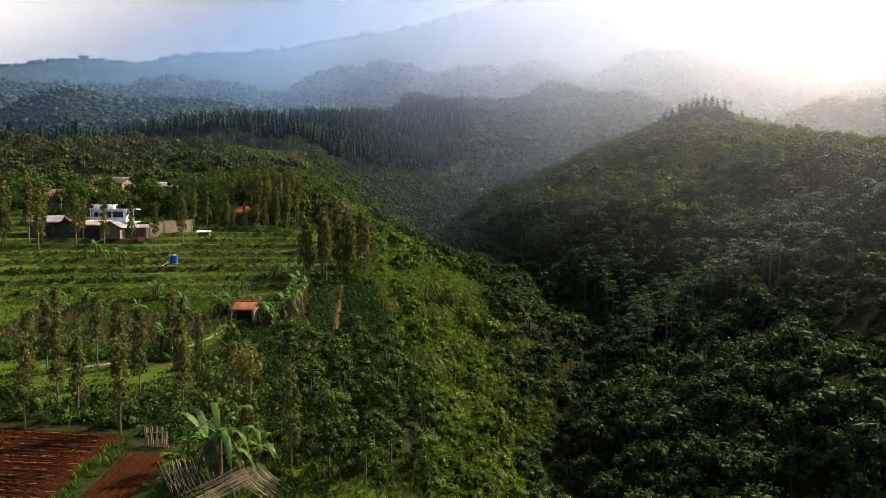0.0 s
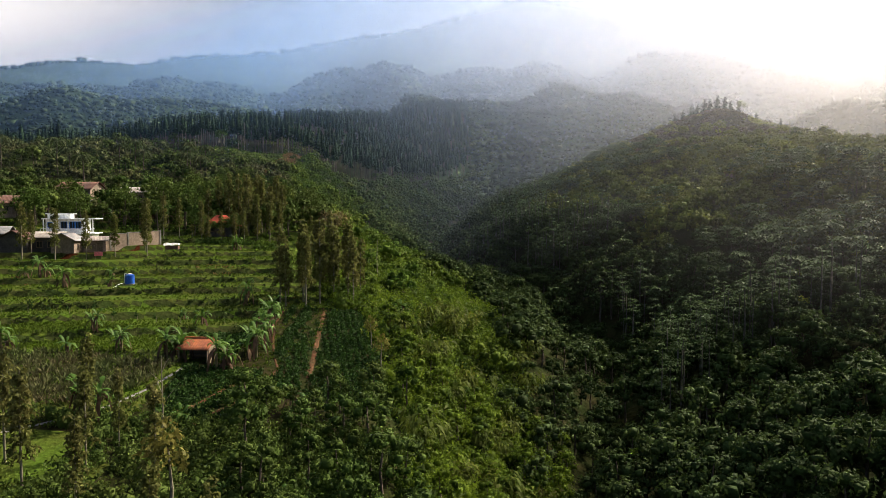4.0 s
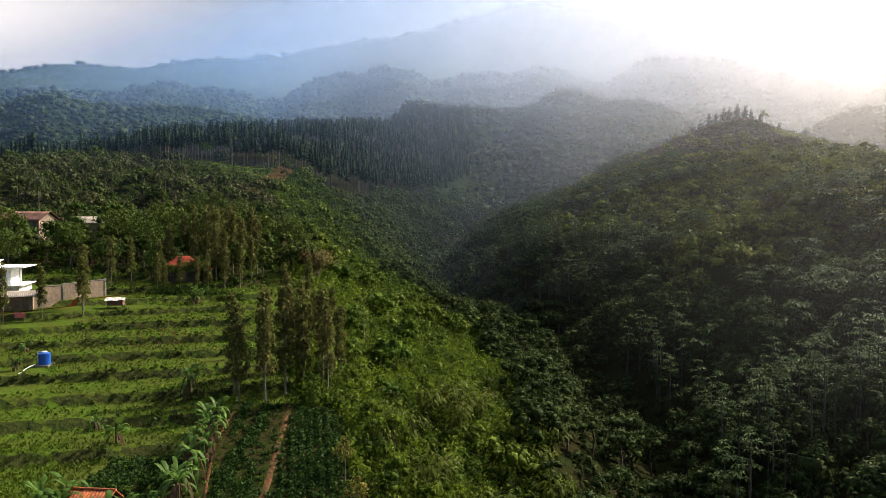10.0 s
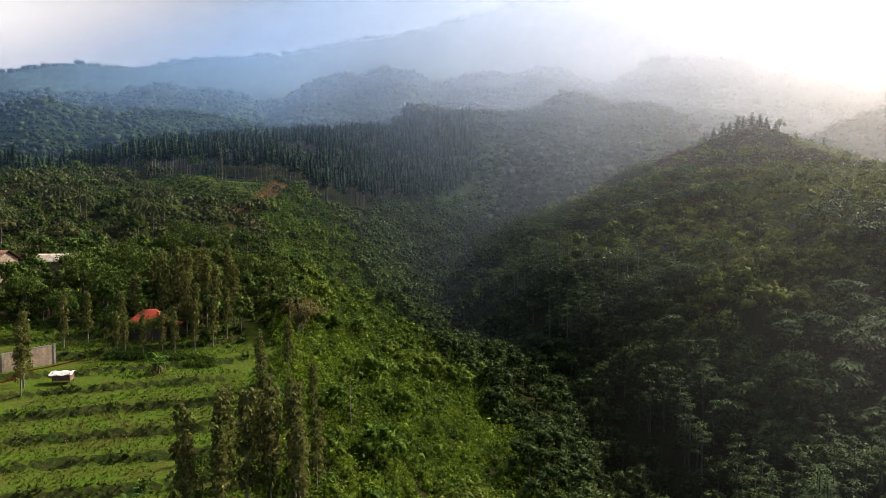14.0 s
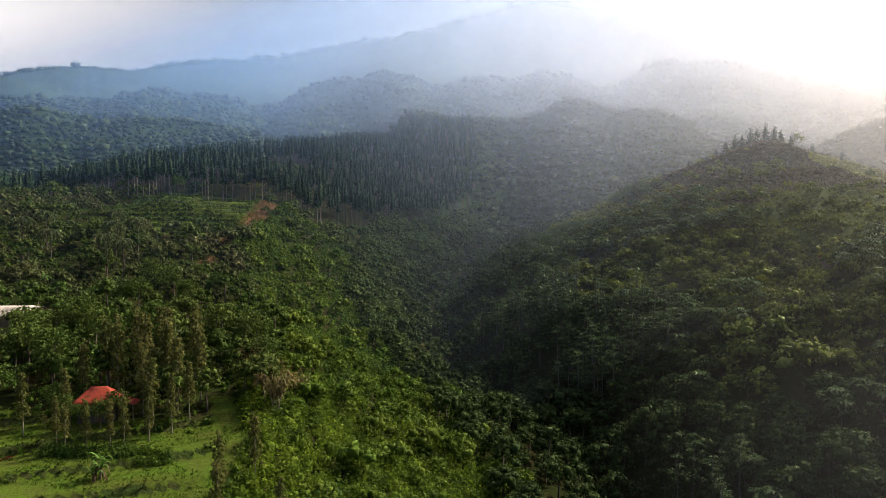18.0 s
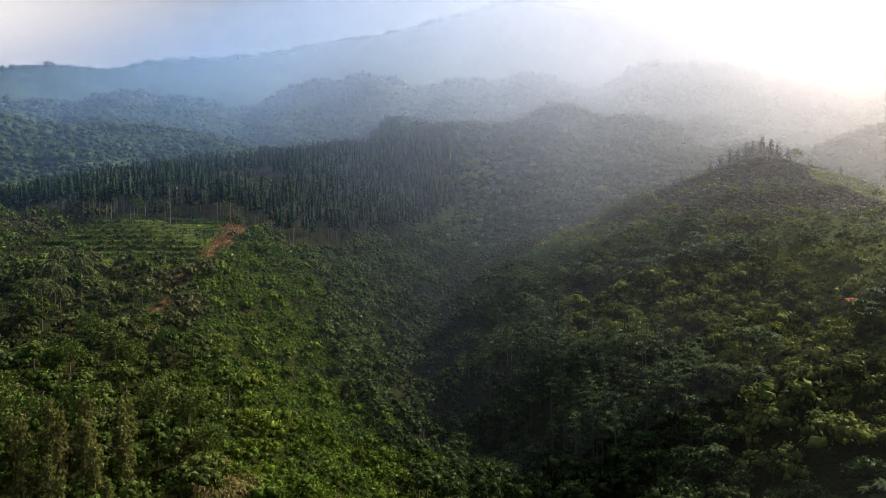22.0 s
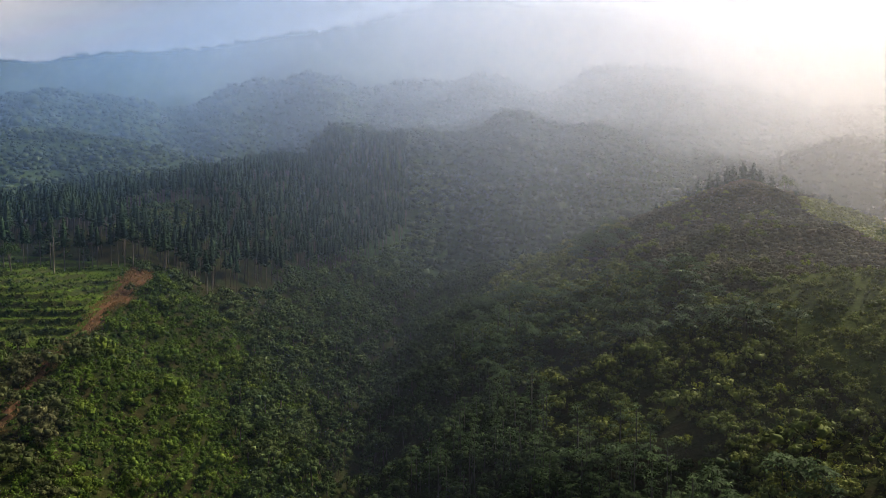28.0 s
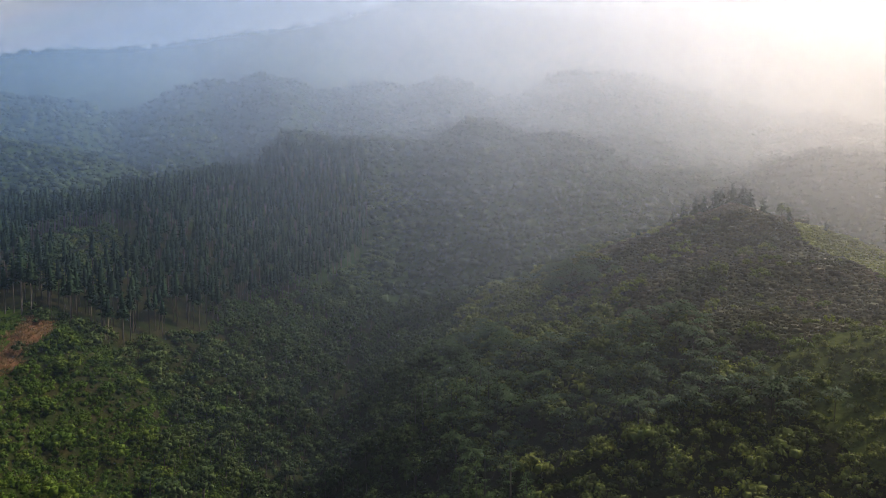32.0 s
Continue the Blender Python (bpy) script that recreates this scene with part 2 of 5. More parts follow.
# ---------------------------------------------------------------- materials
def material(name, colour, rough=0.8, second=None, scale=0.3, fine=4.0, bump=0.0, leafy=0.0, isle=0.0, spec=0.15):
    """A surface of two tones: large patches and fine grain, with relief; leafy lets light through."""
    m = bpy.data.materials.new(name)
    m.use_nodes = True
    n, link = m.node_tree.nodes, m.node_tree.links.new
    b = n["Principled BSDF"]
    b.inputs["Roughness"].default_value = rough
    b.inputs["Specular IOR Level"].default_value = spec
    geo = n.new("ShaderNodeNewGeometry")
    big, small = n.new("ShaderNodeTexNoise"), n.new("ShaderNodeTexNoise")
    big.inputs["Scale"].default_value, small.inputs["Scale"].default_value = scale, fine
    big.inputs["Detail"].default_value, small.inputs["Detail"].default_value = 4.0, 5.0
    for t in (big, small):
        link(geo.outputs["Position"], t.inputs["Vector"])
    second = second or tuple(c * 0.6 for c in colour)
    if leafy:
        colour, second = [(c[0] * 1.1, c[1], c[2] * 1.1) for c in (colour, second)]
    mix = n.new("ShaderNodeMix")
    mix.data_type = "RGBA"
    mix.inputs["A"].default_value, mix.inputs["B"].default_value = (*colour, 1), (*second, 1)
    ramp = n.new("ShaderNodeMapRange")
    ramp.inputs["From Min"].default_value, ramp.inputs["From Max"].default_value = 0.35, 0.65
    link(big.outputs["Fac"], ramp.inputs["Value"])
    link(ramp.outputs["Result"], mix.inputs["Factor"])
    hsv = n.new("ShaderNodeHueSaturation")
    link(mix.outputs["Result"], hsv.inputs["Color"])
    val = n.new("ShaderNodeMapRange")
    val.inputs["From Min"].default_value, val.inputs["From Max"].default_value = 0.25, 0.75
    val.inputs["To Min"].default_value, val.inputs["To Max"].default_value = 0.65, 1.35
    if isle:
        add = n.new("ShaderNodeMath")
        add.operation, add.inputs[1].default_value = "MULTIPLY_ADD", isle
        link(geo.outputs["Random Per Island"], add.inputs[0])
        off = n.new("ShaderNodeMath")
        off.operation, off.inputs[1].default_value = "SUBTRACT", isle / 2
        link(small.outputs["Fac"], off.inputs[0])
        link(off.outputs[0], add.inputs[2])
        link(add.outputs[0], val.inputs["Value"])
    else:
        link(small.outputs["Fac"], val.inputs["Value"])
    link(val.outputs["Result"], hsv.inputs["Value"])
    link(hsv.outputs["Color"], b.inputs["Base Color"])
    if bump:
        bn = n.new("ShaderNodeBump")
        bn.inputs["Strength"].default_value, bn.inputs["Distance"].default_value = 0.8, bump
        link(small.outputs["Fac"], bn.inputs["Height"])
        link(bn.outputs["Normal"], b.inputs["Normal"])
    if leafy:
        b.inputs["Specular IOR Level"].default_value = spec * 0.35
        tr = n.new("ShaderNodeBsdfTranslucent")
        link(hsv.outputs["Color"], tr.inputs["Color"])
        ms = n.new("ShaderNodeMixShader")
        ms.inputs["Fac"].default_value = leafy
        link(b.outputs[0], ms.inputs[1])
        link(tr.outputs[0], ms.inputs[2])
        link(ms.outputs[0], n["Material Output"].inputs["Surface"])
    return m


def mist_material(name, colour, dense, low, high, least, patch, across, top, passing=0.7):
    """Thin mist: it lets most light by and scatters the rest; thicker with height between low and high, ending at a top
    that rises towards the sun, in soft patches, thicker towards the sun, with the sunward haze glow painted as a tint
    from colour to near white.
    """
    m = bpy.data.materials.new(name)
    m.use_nodes = True
    n, link = m.node_tree.nodes, m.node_tree.links.new
    n.remove(n["Principled BSDF"])
    geo, sep = n.new("ShaderNodeNewGeometry"), n.new("ShaderNodeSeparateXYZ")
    link(geo.outputs["Position"], sep.inputs[0])

    def span(value, a, b, to_a, to_b, soft=True):
        k = n.new("ShaderNodeMapRange")
        k.interpolation_type = "SMOOTHSTEP" if soft else "LINEAR"
        for key, v in zip(("From Min", "From Max", "To Min", "To Max"), (a, b, to_a, to_b)):
            k.inputs[key].default_value = v
        link(value, k.inputs["Value"])
        return k.outputs["Result"]

    def times(a, b, clamp=False):
        k = n.new("ShaderNodeMath")
        k.operation, k.use_clamp = "MULTIPLY", clamp
        link(a, k.inputs[0])
        link(b, k.inputs[1])
        return k.outputs[0]
    tex = n.new("ShaderNodeTexNoise")
    tex.inputs["Scale"].default_value, tex.inputs["Detail"].default_value = patch, 2.0
    link(geo.outputs["Position"], tex.inputs["Vector"])
    vary = span(tex.outputs["Fac"], 0.3, 0.7, dense * 0.75, min(1.0, dense * 1.25))
    rise = span(sep.outputs["Z"], low, high, least, 1.0)
    if not least:
        rise = times(rise, span(sep.outputs["Z"], high, 64, 1.0, 0.0))
    side = span(sep.outputs["X"], *across, False)
    lean = n.new("ShaderNodeMath")
    lean.operation, lean.inputs[1].default_value = "MULTIPLY_ADD", -0.35
    link(sep.outputs["X"], lean.inputs[0])
    link(sep.outputs["Z"], lean.inputs[2])
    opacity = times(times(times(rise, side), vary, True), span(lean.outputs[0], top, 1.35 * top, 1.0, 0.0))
    # tint across x paints the blue shaded haze and the white sunward glow
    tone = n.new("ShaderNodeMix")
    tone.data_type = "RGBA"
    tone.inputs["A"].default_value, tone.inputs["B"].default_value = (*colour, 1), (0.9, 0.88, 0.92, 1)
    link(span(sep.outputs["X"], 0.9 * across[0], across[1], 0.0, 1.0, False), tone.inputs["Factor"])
    clear, tl, df = n.new("ShaderNodeBsdfTransparent"), n.new("ShaderNodeBsdfTranslucent"), n.new("ShaderNodeBsdfDiffuse")
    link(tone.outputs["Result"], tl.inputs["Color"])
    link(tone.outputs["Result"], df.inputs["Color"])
    both, ms = n.new("ShaderNodeMixShader"), n.new("ShaderNodeMixShader")
    both.inputs["Fac"].default_value = passing
    link(df.outputs[0], both.inputs[1])
    link(tl.outputs[0], both.inputs[2])
    link(opacity, ms.inputs["Fac"])
    link(clear.outputs[0], ms.inputs[1])
    link(both.outputs[0], ms.inputs[2])
    link(ms.outputs[0], n["Material Output"].inputs["Surface"])
    return m


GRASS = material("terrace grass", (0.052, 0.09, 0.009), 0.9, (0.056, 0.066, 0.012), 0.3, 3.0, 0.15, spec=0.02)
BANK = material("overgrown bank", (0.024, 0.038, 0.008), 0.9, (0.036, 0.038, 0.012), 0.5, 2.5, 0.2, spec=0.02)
RED_SOIL = material("tilled red soil", (0.04, 0.011, 0.0035), 0.95, (0.025, 0.008, 0.0035), 0.4, 5.0, 0.12, spec=0.02)
TRACK = material("dry reddish track", (0.11, 0.05, 0.026), 0.95, (0.075, 0.05, 0.024), 0.5, 3.0, 0.15, spec=0.02)
# green-brown floor, its colour darkened to hold the shade under plants
FLOOR = material("scrub floor with painted shade", (0.018, 0.026, 0.006), 0.95, (0.026, 0.022, 0.008), 0.2, 1.2, 0.3, spec=0.02)
FAR_GREEN = material("distant wooded slope", (0.026, 0.045, 0.015), 0.95, (0.034, 0.055, 0.016), 0.02, 0.12, 3.0, spec=0.02)
# grass colour brightened to hold the sunlight on the open hillside as well
MEADOW = material("hill grass with painted sun", (0.13, 0.15, 0.024), 0.95, (0.09, 0.115, 0.02), 0.08, 1.2, 0.3, spec=0.02)
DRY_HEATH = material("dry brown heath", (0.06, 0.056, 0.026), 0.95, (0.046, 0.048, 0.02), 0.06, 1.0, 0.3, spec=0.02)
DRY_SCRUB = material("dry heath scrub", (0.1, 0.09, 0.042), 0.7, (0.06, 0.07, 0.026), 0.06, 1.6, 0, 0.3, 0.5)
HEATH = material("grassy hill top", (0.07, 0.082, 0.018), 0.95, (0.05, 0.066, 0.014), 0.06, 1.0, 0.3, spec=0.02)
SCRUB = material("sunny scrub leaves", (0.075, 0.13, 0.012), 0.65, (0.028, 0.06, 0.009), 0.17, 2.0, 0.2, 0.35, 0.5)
# leaf colour lightened to paint the sun on the valley side
SLOPE_SCRUB = material("slope leaves with painted sun", (0.105, 0.165, 0.012), 0.65, (0.036, 0.07, 0.008), 0.22, 2.0, 0, 0.4, 0.5)
# leaf colour kept dark to paint the shade in the valley
WOODS = material("forest leaves darkened for shade", (0.03, 0.055, 0.013), 0.7, (0.05, 0.08, 0.019), 0.13, 1.6, 0.3, 0.25, 0.5)
PINE = material("pine needles", (0.017, 0.042, 0.017), 0.7, (0.027, 0.052, 0.018), 0.08, 0.4, 0, 0.15, 0.5)
BAMBOO = material("bamboo leaves", (0.09, 0.115, 0.014), 0.65, (0.055, 0.085, 0.012), 0.15, 0.6, 0, 0.35, 0.5)
# paler leaf colour stands in for haze light over the flank
FLANK_LEAF = material("flank leaves with painted haze", (0.05, 0.088, 0.024), 0.7, (0.078, 0.112, 0.029), 0.1, 1.6, 0.2, 0.3, 0.5)
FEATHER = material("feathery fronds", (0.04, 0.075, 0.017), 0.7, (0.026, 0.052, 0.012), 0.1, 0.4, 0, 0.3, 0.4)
# scrub yellow raised to carry the lit ledge's sunlight
HILL_SCRUB = material("hill scrub leaves with painted sun", (0.17, 0.2, 0.03), 0.6, (0.09, 0.12, 0.024), 0.05, 1.6, 0.3, 0.3, 0.5)
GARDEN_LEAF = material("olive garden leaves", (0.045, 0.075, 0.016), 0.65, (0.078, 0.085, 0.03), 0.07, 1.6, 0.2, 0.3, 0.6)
# lightened leaves that paint the sunlit part of the hill
HILL_TREE = material("hill tree leaves with painted sun", (0.15, 0.18, 0.03), 0.65, (0.09, 0.125, 0.024), 0.08, 1.6, 0.2, 0.3, 0.5)
DARK_WOODS = material("garden tree leaves", (0.038, 0.075, 0.011), 0.65, (0.068, 0.1, 0.018), 0.09, 2.0, 0.2, 0.25, 0.5)
FAR_LEAVES = material("far tree leaves", (0.03, 0.054, 0.018), 0.7, (0.036, 0.06, 0.02), 0.03, 0.5, 0.3, 0.05, 0.1)
BANK_LEAF = material("bank weeds", (0.026, 0.05, 0.01), 0.7, (0.04, 0.056, 0.014), 0.4, 1.5, 0, 0.25, 0.5)
BEAN = material("bean vines", (0.06, 0.085, 0.025), 0.7, (0.085, 0.08, 0.035), 0.3, 1.5, 0, 0.3, 0.6)
SCRUB_TREE = material("spur tree leaves", (0.06, 0.115, 0.012), 0.65, (0.1, 0.145, 0.016), 0.1, 2.0, 0.2, 0.3, 0.5)
SLIM_STEM = material("thin grey stems", (0.1, 0.095, 0.07), 0.8, (0.06, 0.055, 0.045), 0.6, 4.0)
PINE_STEM = material("pale pine bark", (0.2, 0.165, 0.125), 0.85, (0.12, 0.1, 0.08), 0.6, 4.0)
PALE_STEM = material("pale slender stems", (0.2, 0.18, 0.13), 0.8, (0.13, 0.115, 0.08), 0.6, 4.0)
TRUNK = material("grey pine bark", (0.11, 0.085, 0.065), 0.9, (0.07, 0.055, 0.045), 0.6, 4.0)


# ---------------------------------------------------------------- ground
def axis(*spans):
    out = []
    for a, b, step in spans:
        out += list(np.arange(a, b, step))
    return np.array(out + [spans[-1][1]])


def grid_mesh(name, xs, ys, z, mats, index=None):
    X, Y = np.meshgrid(xs, ys)
    nx, ny = len(xs), len(ys)
    co = np.stack([X, Y, z(X, Y)], -1).reshape(-1, 3)
    i = (np.arange(ny - 1)[:, None] * nx + np.arange(nx - 1)).ravel()
    quads = np.stack([i, i + 1, i + nx + 1, i + nx], -1)
    me = mesh_of(name, co, quads, mats)
    if index is not None:
        mid = co[quads].mean(1)
        me.polygons.foreach_set("material_index", index(mid[:, 0], mid[:, 1], mid[:, 2]).astype(np.int32))
    me.polygons.foreach_set("use_smooth", np.ones(len(quads), bool))
    return me


def mesh_of(name, co, faces, mats, mat_index=None):
    """A mesh from arrays: vertices and equal-sided faces."""
    me = bpy.data.meshes.new(name)
    k = faces.shape[1]
    me.vertices.add(len(co))
    me.vertices.foreach_set("co", np.ascontiguousarray(co, np.float32).ravel())
    me.loops.add(faces.size)
    me.loops.foreach_set("vertex_index", np.ascontiguousarray(faces, np.int32).ravel())
    me.polygons.add(len(faces))
    me.polygons.foreach_set("loop_start", np.arange(0, faces.size, k, dtype=np.int32))
    for m in mats:
        me.materials.append(m)
    if mat_index is not None:
        me.polygons.foreach_set("material_index", np.ascontiguousarray(mat_index, np.int32))
    me.update(calc_edges=True)
    return me


xs = axis((-4200, -1700, 250), (-1700, -800, 40), (-800, -300, 14), (-300, -110, 5), (-110, 40, 1.25), (40, 260, 4), (260, 800, 14), (800, 1700, 40), (1700, 4200, 250))
ys = axis((-600, -40, 40), (-40, 25, 5), (25, 170, 0.6), (170, 284, 2.5), (284, 366, 0.7), (366, 470, 2.5), (470, 1060, 9), (1060, 2200, 30), (2200, 4200, 200))


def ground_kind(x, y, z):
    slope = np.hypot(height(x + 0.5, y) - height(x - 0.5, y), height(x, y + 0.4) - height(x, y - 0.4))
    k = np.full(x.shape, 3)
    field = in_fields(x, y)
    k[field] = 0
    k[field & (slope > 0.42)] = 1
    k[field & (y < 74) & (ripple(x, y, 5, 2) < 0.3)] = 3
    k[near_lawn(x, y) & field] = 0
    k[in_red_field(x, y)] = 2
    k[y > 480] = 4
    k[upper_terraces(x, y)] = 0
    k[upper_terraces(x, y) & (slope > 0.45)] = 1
    k[field & (y > 74) & (y < 113) & (x > np.where(y < 89, -24.5, -20.8))] = 3
    k[lawn(x, y)] = 0
    k[scar(x, y)] = 6
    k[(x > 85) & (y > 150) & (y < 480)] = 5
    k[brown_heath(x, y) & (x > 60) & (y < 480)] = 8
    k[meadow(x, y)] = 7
    return k


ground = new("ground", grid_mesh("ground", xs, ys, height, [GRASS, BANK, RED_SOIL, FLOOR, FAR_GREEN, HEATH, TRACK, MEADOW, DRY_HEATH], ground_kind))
tagged(ground, "hilly ground with grassy terraces, a deep valley and far slopes", "ground", kind="structure")

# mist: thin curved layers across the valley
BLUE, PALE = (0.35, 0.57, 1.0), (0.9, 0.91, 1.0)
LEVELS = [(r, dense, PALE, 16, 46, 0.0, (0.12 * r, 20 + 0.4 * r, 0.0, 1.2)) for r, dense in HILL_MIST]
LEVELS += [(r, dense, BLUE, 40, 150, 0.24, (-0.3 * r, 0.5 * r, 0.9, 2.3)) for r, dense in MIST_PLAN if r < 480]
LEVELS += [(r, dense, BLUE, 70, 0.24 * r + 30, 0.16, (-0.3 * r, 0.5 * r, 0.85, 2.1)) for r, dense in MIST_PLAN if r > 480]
# pale sheet behind the mountain, leaned to catch sun, added to brighten the sky
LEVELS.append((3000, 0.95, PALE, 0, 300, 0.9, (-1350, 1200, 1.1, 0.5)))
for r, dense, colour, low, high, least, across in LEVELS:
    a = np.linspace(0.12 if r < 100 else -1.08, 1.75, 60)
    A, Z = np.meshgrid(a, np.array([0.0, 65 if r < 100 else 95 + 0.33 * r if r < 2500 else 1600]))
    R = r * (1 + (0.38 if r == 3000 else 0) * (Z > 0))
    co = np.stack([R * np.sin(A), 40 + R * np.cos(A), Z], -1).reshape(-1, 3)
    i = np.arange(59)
    me = mesh_of("mist_bank", co, np.stack([i, i + 1, i + 61, i + 60], -1), [mist_material("mist with painted haze tint", colour, dense, low, high, least, 2.5 / r, across, 0.3 * r + 40 if r < 2500 else 5000, 0.7 if r < 2500 else 0.2)])
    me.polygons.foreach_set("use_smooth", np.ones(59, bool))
    tagged(new("mist_bank", me), "thin pale sheet of morning mist, its haze glow painted as a tint", "mist", "mist layers", kind="stuff")

# ---------------------------------------------------------------- plants: shapes
rng = np.random.default_rng(7)


def unit(v):
    return v / np.maximum(np.linalg.norm(v, axis=-1, keepdims=True), 1e-9)


def leaf_faces(base, way, length, width, droop=0.2, face=None):
    """Pointed four-cornered leaves from base points along way, folded down at the tip."""
    n = len(base)
    length, width = np.broadcast_to(length, n)[:, None], np.broadcast_to(width, n)[:, None]
    side = unit(np.cross(way, (np.array([0, 0, 1.0]) if face is None else face) + 0.3 * rng.normal(size=(n, 3))))
    tip = base + way * length - np.array([0, 0, 1.0]) * length * droop
    mid = base + way * length * 0.5
    lift = np.array([0, 0, 1.0]) * length * 0.06
    co = np.stack([base, mid + side * width / 2 + lift, tip, mid - side * width / 2 + lift], 1).reshape(-1, 3)
    return co, np.arange(4 * n).reshape(-1, 4)


def tube(points, radii, sides=5):
    """A tapering stem through the points."""
    points, radii = np.asarray(points, float), np.asarray(radii, float)
    a = np.linspace(0, 2 * np.pi, sides, endpoint=False)
    ring = np.stack([np.cos(a), np.sin(a), 0 * a], -1)
    co = (points[:, None] + ring[None] * radii[:, None, None]).reshape(-1, 3)
    quads = []
    for k in range(len(points) - 1):
        for s in range(sides):
            t = (s + 1) % sides
            quads.append((k * sides + s, k * sides + t, (k + 1) * sides + t, (k + 1) * sides + s))
    return co, np.array(quads)


def merge(*bits):
    """Join (vertices, quads) pairs into one."""
    co, qs, n = [], [], 0
    for c, q in bits:
        co.append(c)
        qs.append(q + n)
        n += len(c)
    return np.concatenate(co), np.concatenate(qs)


def clumps(centres, sizes, leaves, leaf, droop=0.25, flat=0.7, aspect=0.55):
    """Leaf clumps: around every centre leaves that stand out from a small uneven shell."""
    n = len(centres) * leaves
    c = np.repeat(centres, leaves, 0)
    s = np.repeat(np.broadcast_to(sizes, len(centres)), leaves)[:, None]
    d = unit(rng.normal(size=(n, 3)) + np.array([0, 0, 0.45]))
    base = c + d * s * np.array([1, 1, flat]) * rng.uniform(0.55, 1.0, (n, 1))
    out = unit(d + 0.35 * rng.normal(size=(n, 3)))
    way = unit(np.cross(out, rng.normal(size=(n, 3))) + 0.35 * out - np.array([0, 0, 0.3]))
    size = leaf * rng.uniform(0.7, 1.4, n)
    return leaf_faces(base - way * size[:, None] * 0.5, way, size, size * aspect, droop * 0.4, out)


def crown_points(n, rx, rz, z0, bottom=-0.35):
    d = unit(rng.normal(size=(n * 3, 3)))
    d = d[d[:, 2] > bottom][:n]
    return d * np.array([rx, rx, rz]) * rng.uniform(0.55, 1.0, (len(d), 1)) + np.array([0, 0, z0])


def hull(rx, rz, z0, rough=0.22, n=3, dome=False):
    """A lumpy mass of foliage: the closed inside of a crown."""
    t = np.linspace(-1, 1, n + 1)
    a, b = (g.ravel() for g in np.meshgrid(t, t))
    one = np.ones(len(a))
    i = (np.arange(n)[:, None] * (n + 1) + np.arange(n)).ravel()
    q = np.stack([i, i + 1, i + n + 2, i + n + 1], -1)
    sides = [(one, a, b), (-one, b, a), (a, one, -b), (a, -one, b), (a, b, one), (b, a, -one)]
    co, qs = [], []
    for k, s in enumerate(sides):
        co.append(unit(np.stack(s, -1)))
        qs.append(q + k * len(a))
    d = np.concatenate(co)
    seed = rng.uniform(0, 50)
    bump = 1 + rough * (np.sin(d[:, 0] * 3.3 + seed) * np.sin(d[:, 1] * 3.1 + seed * 1.7) + np.sin(d[:, 2] * 3.7 + seed * 0.6 + d[:, 0] * 2) + 0.5 * np.sin(d[:, 1] * 7 + seed * 2.2) * np.sin(d[:, 0] * 6.5 - seed))
    v = d * bump[:, None] * np.array([rx, rx, rz]) + np.array([0, 0, z0])
    if dome:
        v[:, 2] = np.maximum(v[:, 2], -0.2)
    key, first, back = np.unique(np.round(d, 4), axis=0, return_index=True, return_inverse=True)
    v = v[first]
    mid = np.array([0, 0, z0])
    v = mid + (v - mid) * rng.uniform(0.8, 1.25, (len(v), 1))
    return v + 0.12 * rx * rng.normal(size=v.shape), back.ravel()[np.concatenate(qs)]


def lumpy(tall, wide, lumps, leaves, leaf, stem=True, n=3, lump=0.245):
    """A crown of several foliage masses, each with leaves standing off its outside."""
    bits, pts = [], []
    for k in range(lumps):
        a, r = k * 2.4 + rng.uniform(0, 0.8), wide * (0.0 if k == 0 else (0.46 - 0.6 * lump) * rng.uniform(0.25, 1.25) ** 0.6)
        z = tall * (0.74 if k == 0 else max(0.28, 0.78 - 0.42 * (r / (0.4 * wide)) ** 2 + rng.normal() * 0.06))
        s = wide * lump * rng.uniform(0.75, 1.2)
        bits.append(hull(s * 0.6, s * 0.52, 0, 0.2, n))
        c = np.array([r * math.cos(a), r * math.sin(a), z])
        bits[-1][0][:] += c
        bits.append(clumps(c[None], s * 1.2, leaves, leaf, 0.25, 0.85))
    wood = tube([(0, 0, -0.6), (0.05 * wide, 0, tall * 0.35), (0, 0.04 * wide, tall * 0.7)], [tall * 0.022, tall * 0.017, tall * 0.006], 4) if stem else None
    return merge(*bits), wood


def broadleaf(tall, wide, n, leaves, leaf):
    """An uneven round crown on a short stem; returns leaves and wood."""
    rz = tall * 0.36
    pts = crown_points(n, wide / 2 * 0.8, rz, tall - rz * 1.05)
    pts[:, :2] += rng.normal(size=(1, 2)) * 0.12 * wide
    green = clumps(pts, wide * rng.uniform(0.13, 0.24, n)[:len(pts)], leaves, leaf)
    stem = tube([(0, 0, -0.6), (0.05 * wide, 0, tall * 0.35), (0, 0.04 * wide, tall * 0.75)], [tall * 0.022, tall * 0.017, tall * 0.006], 4)
    return green, stem


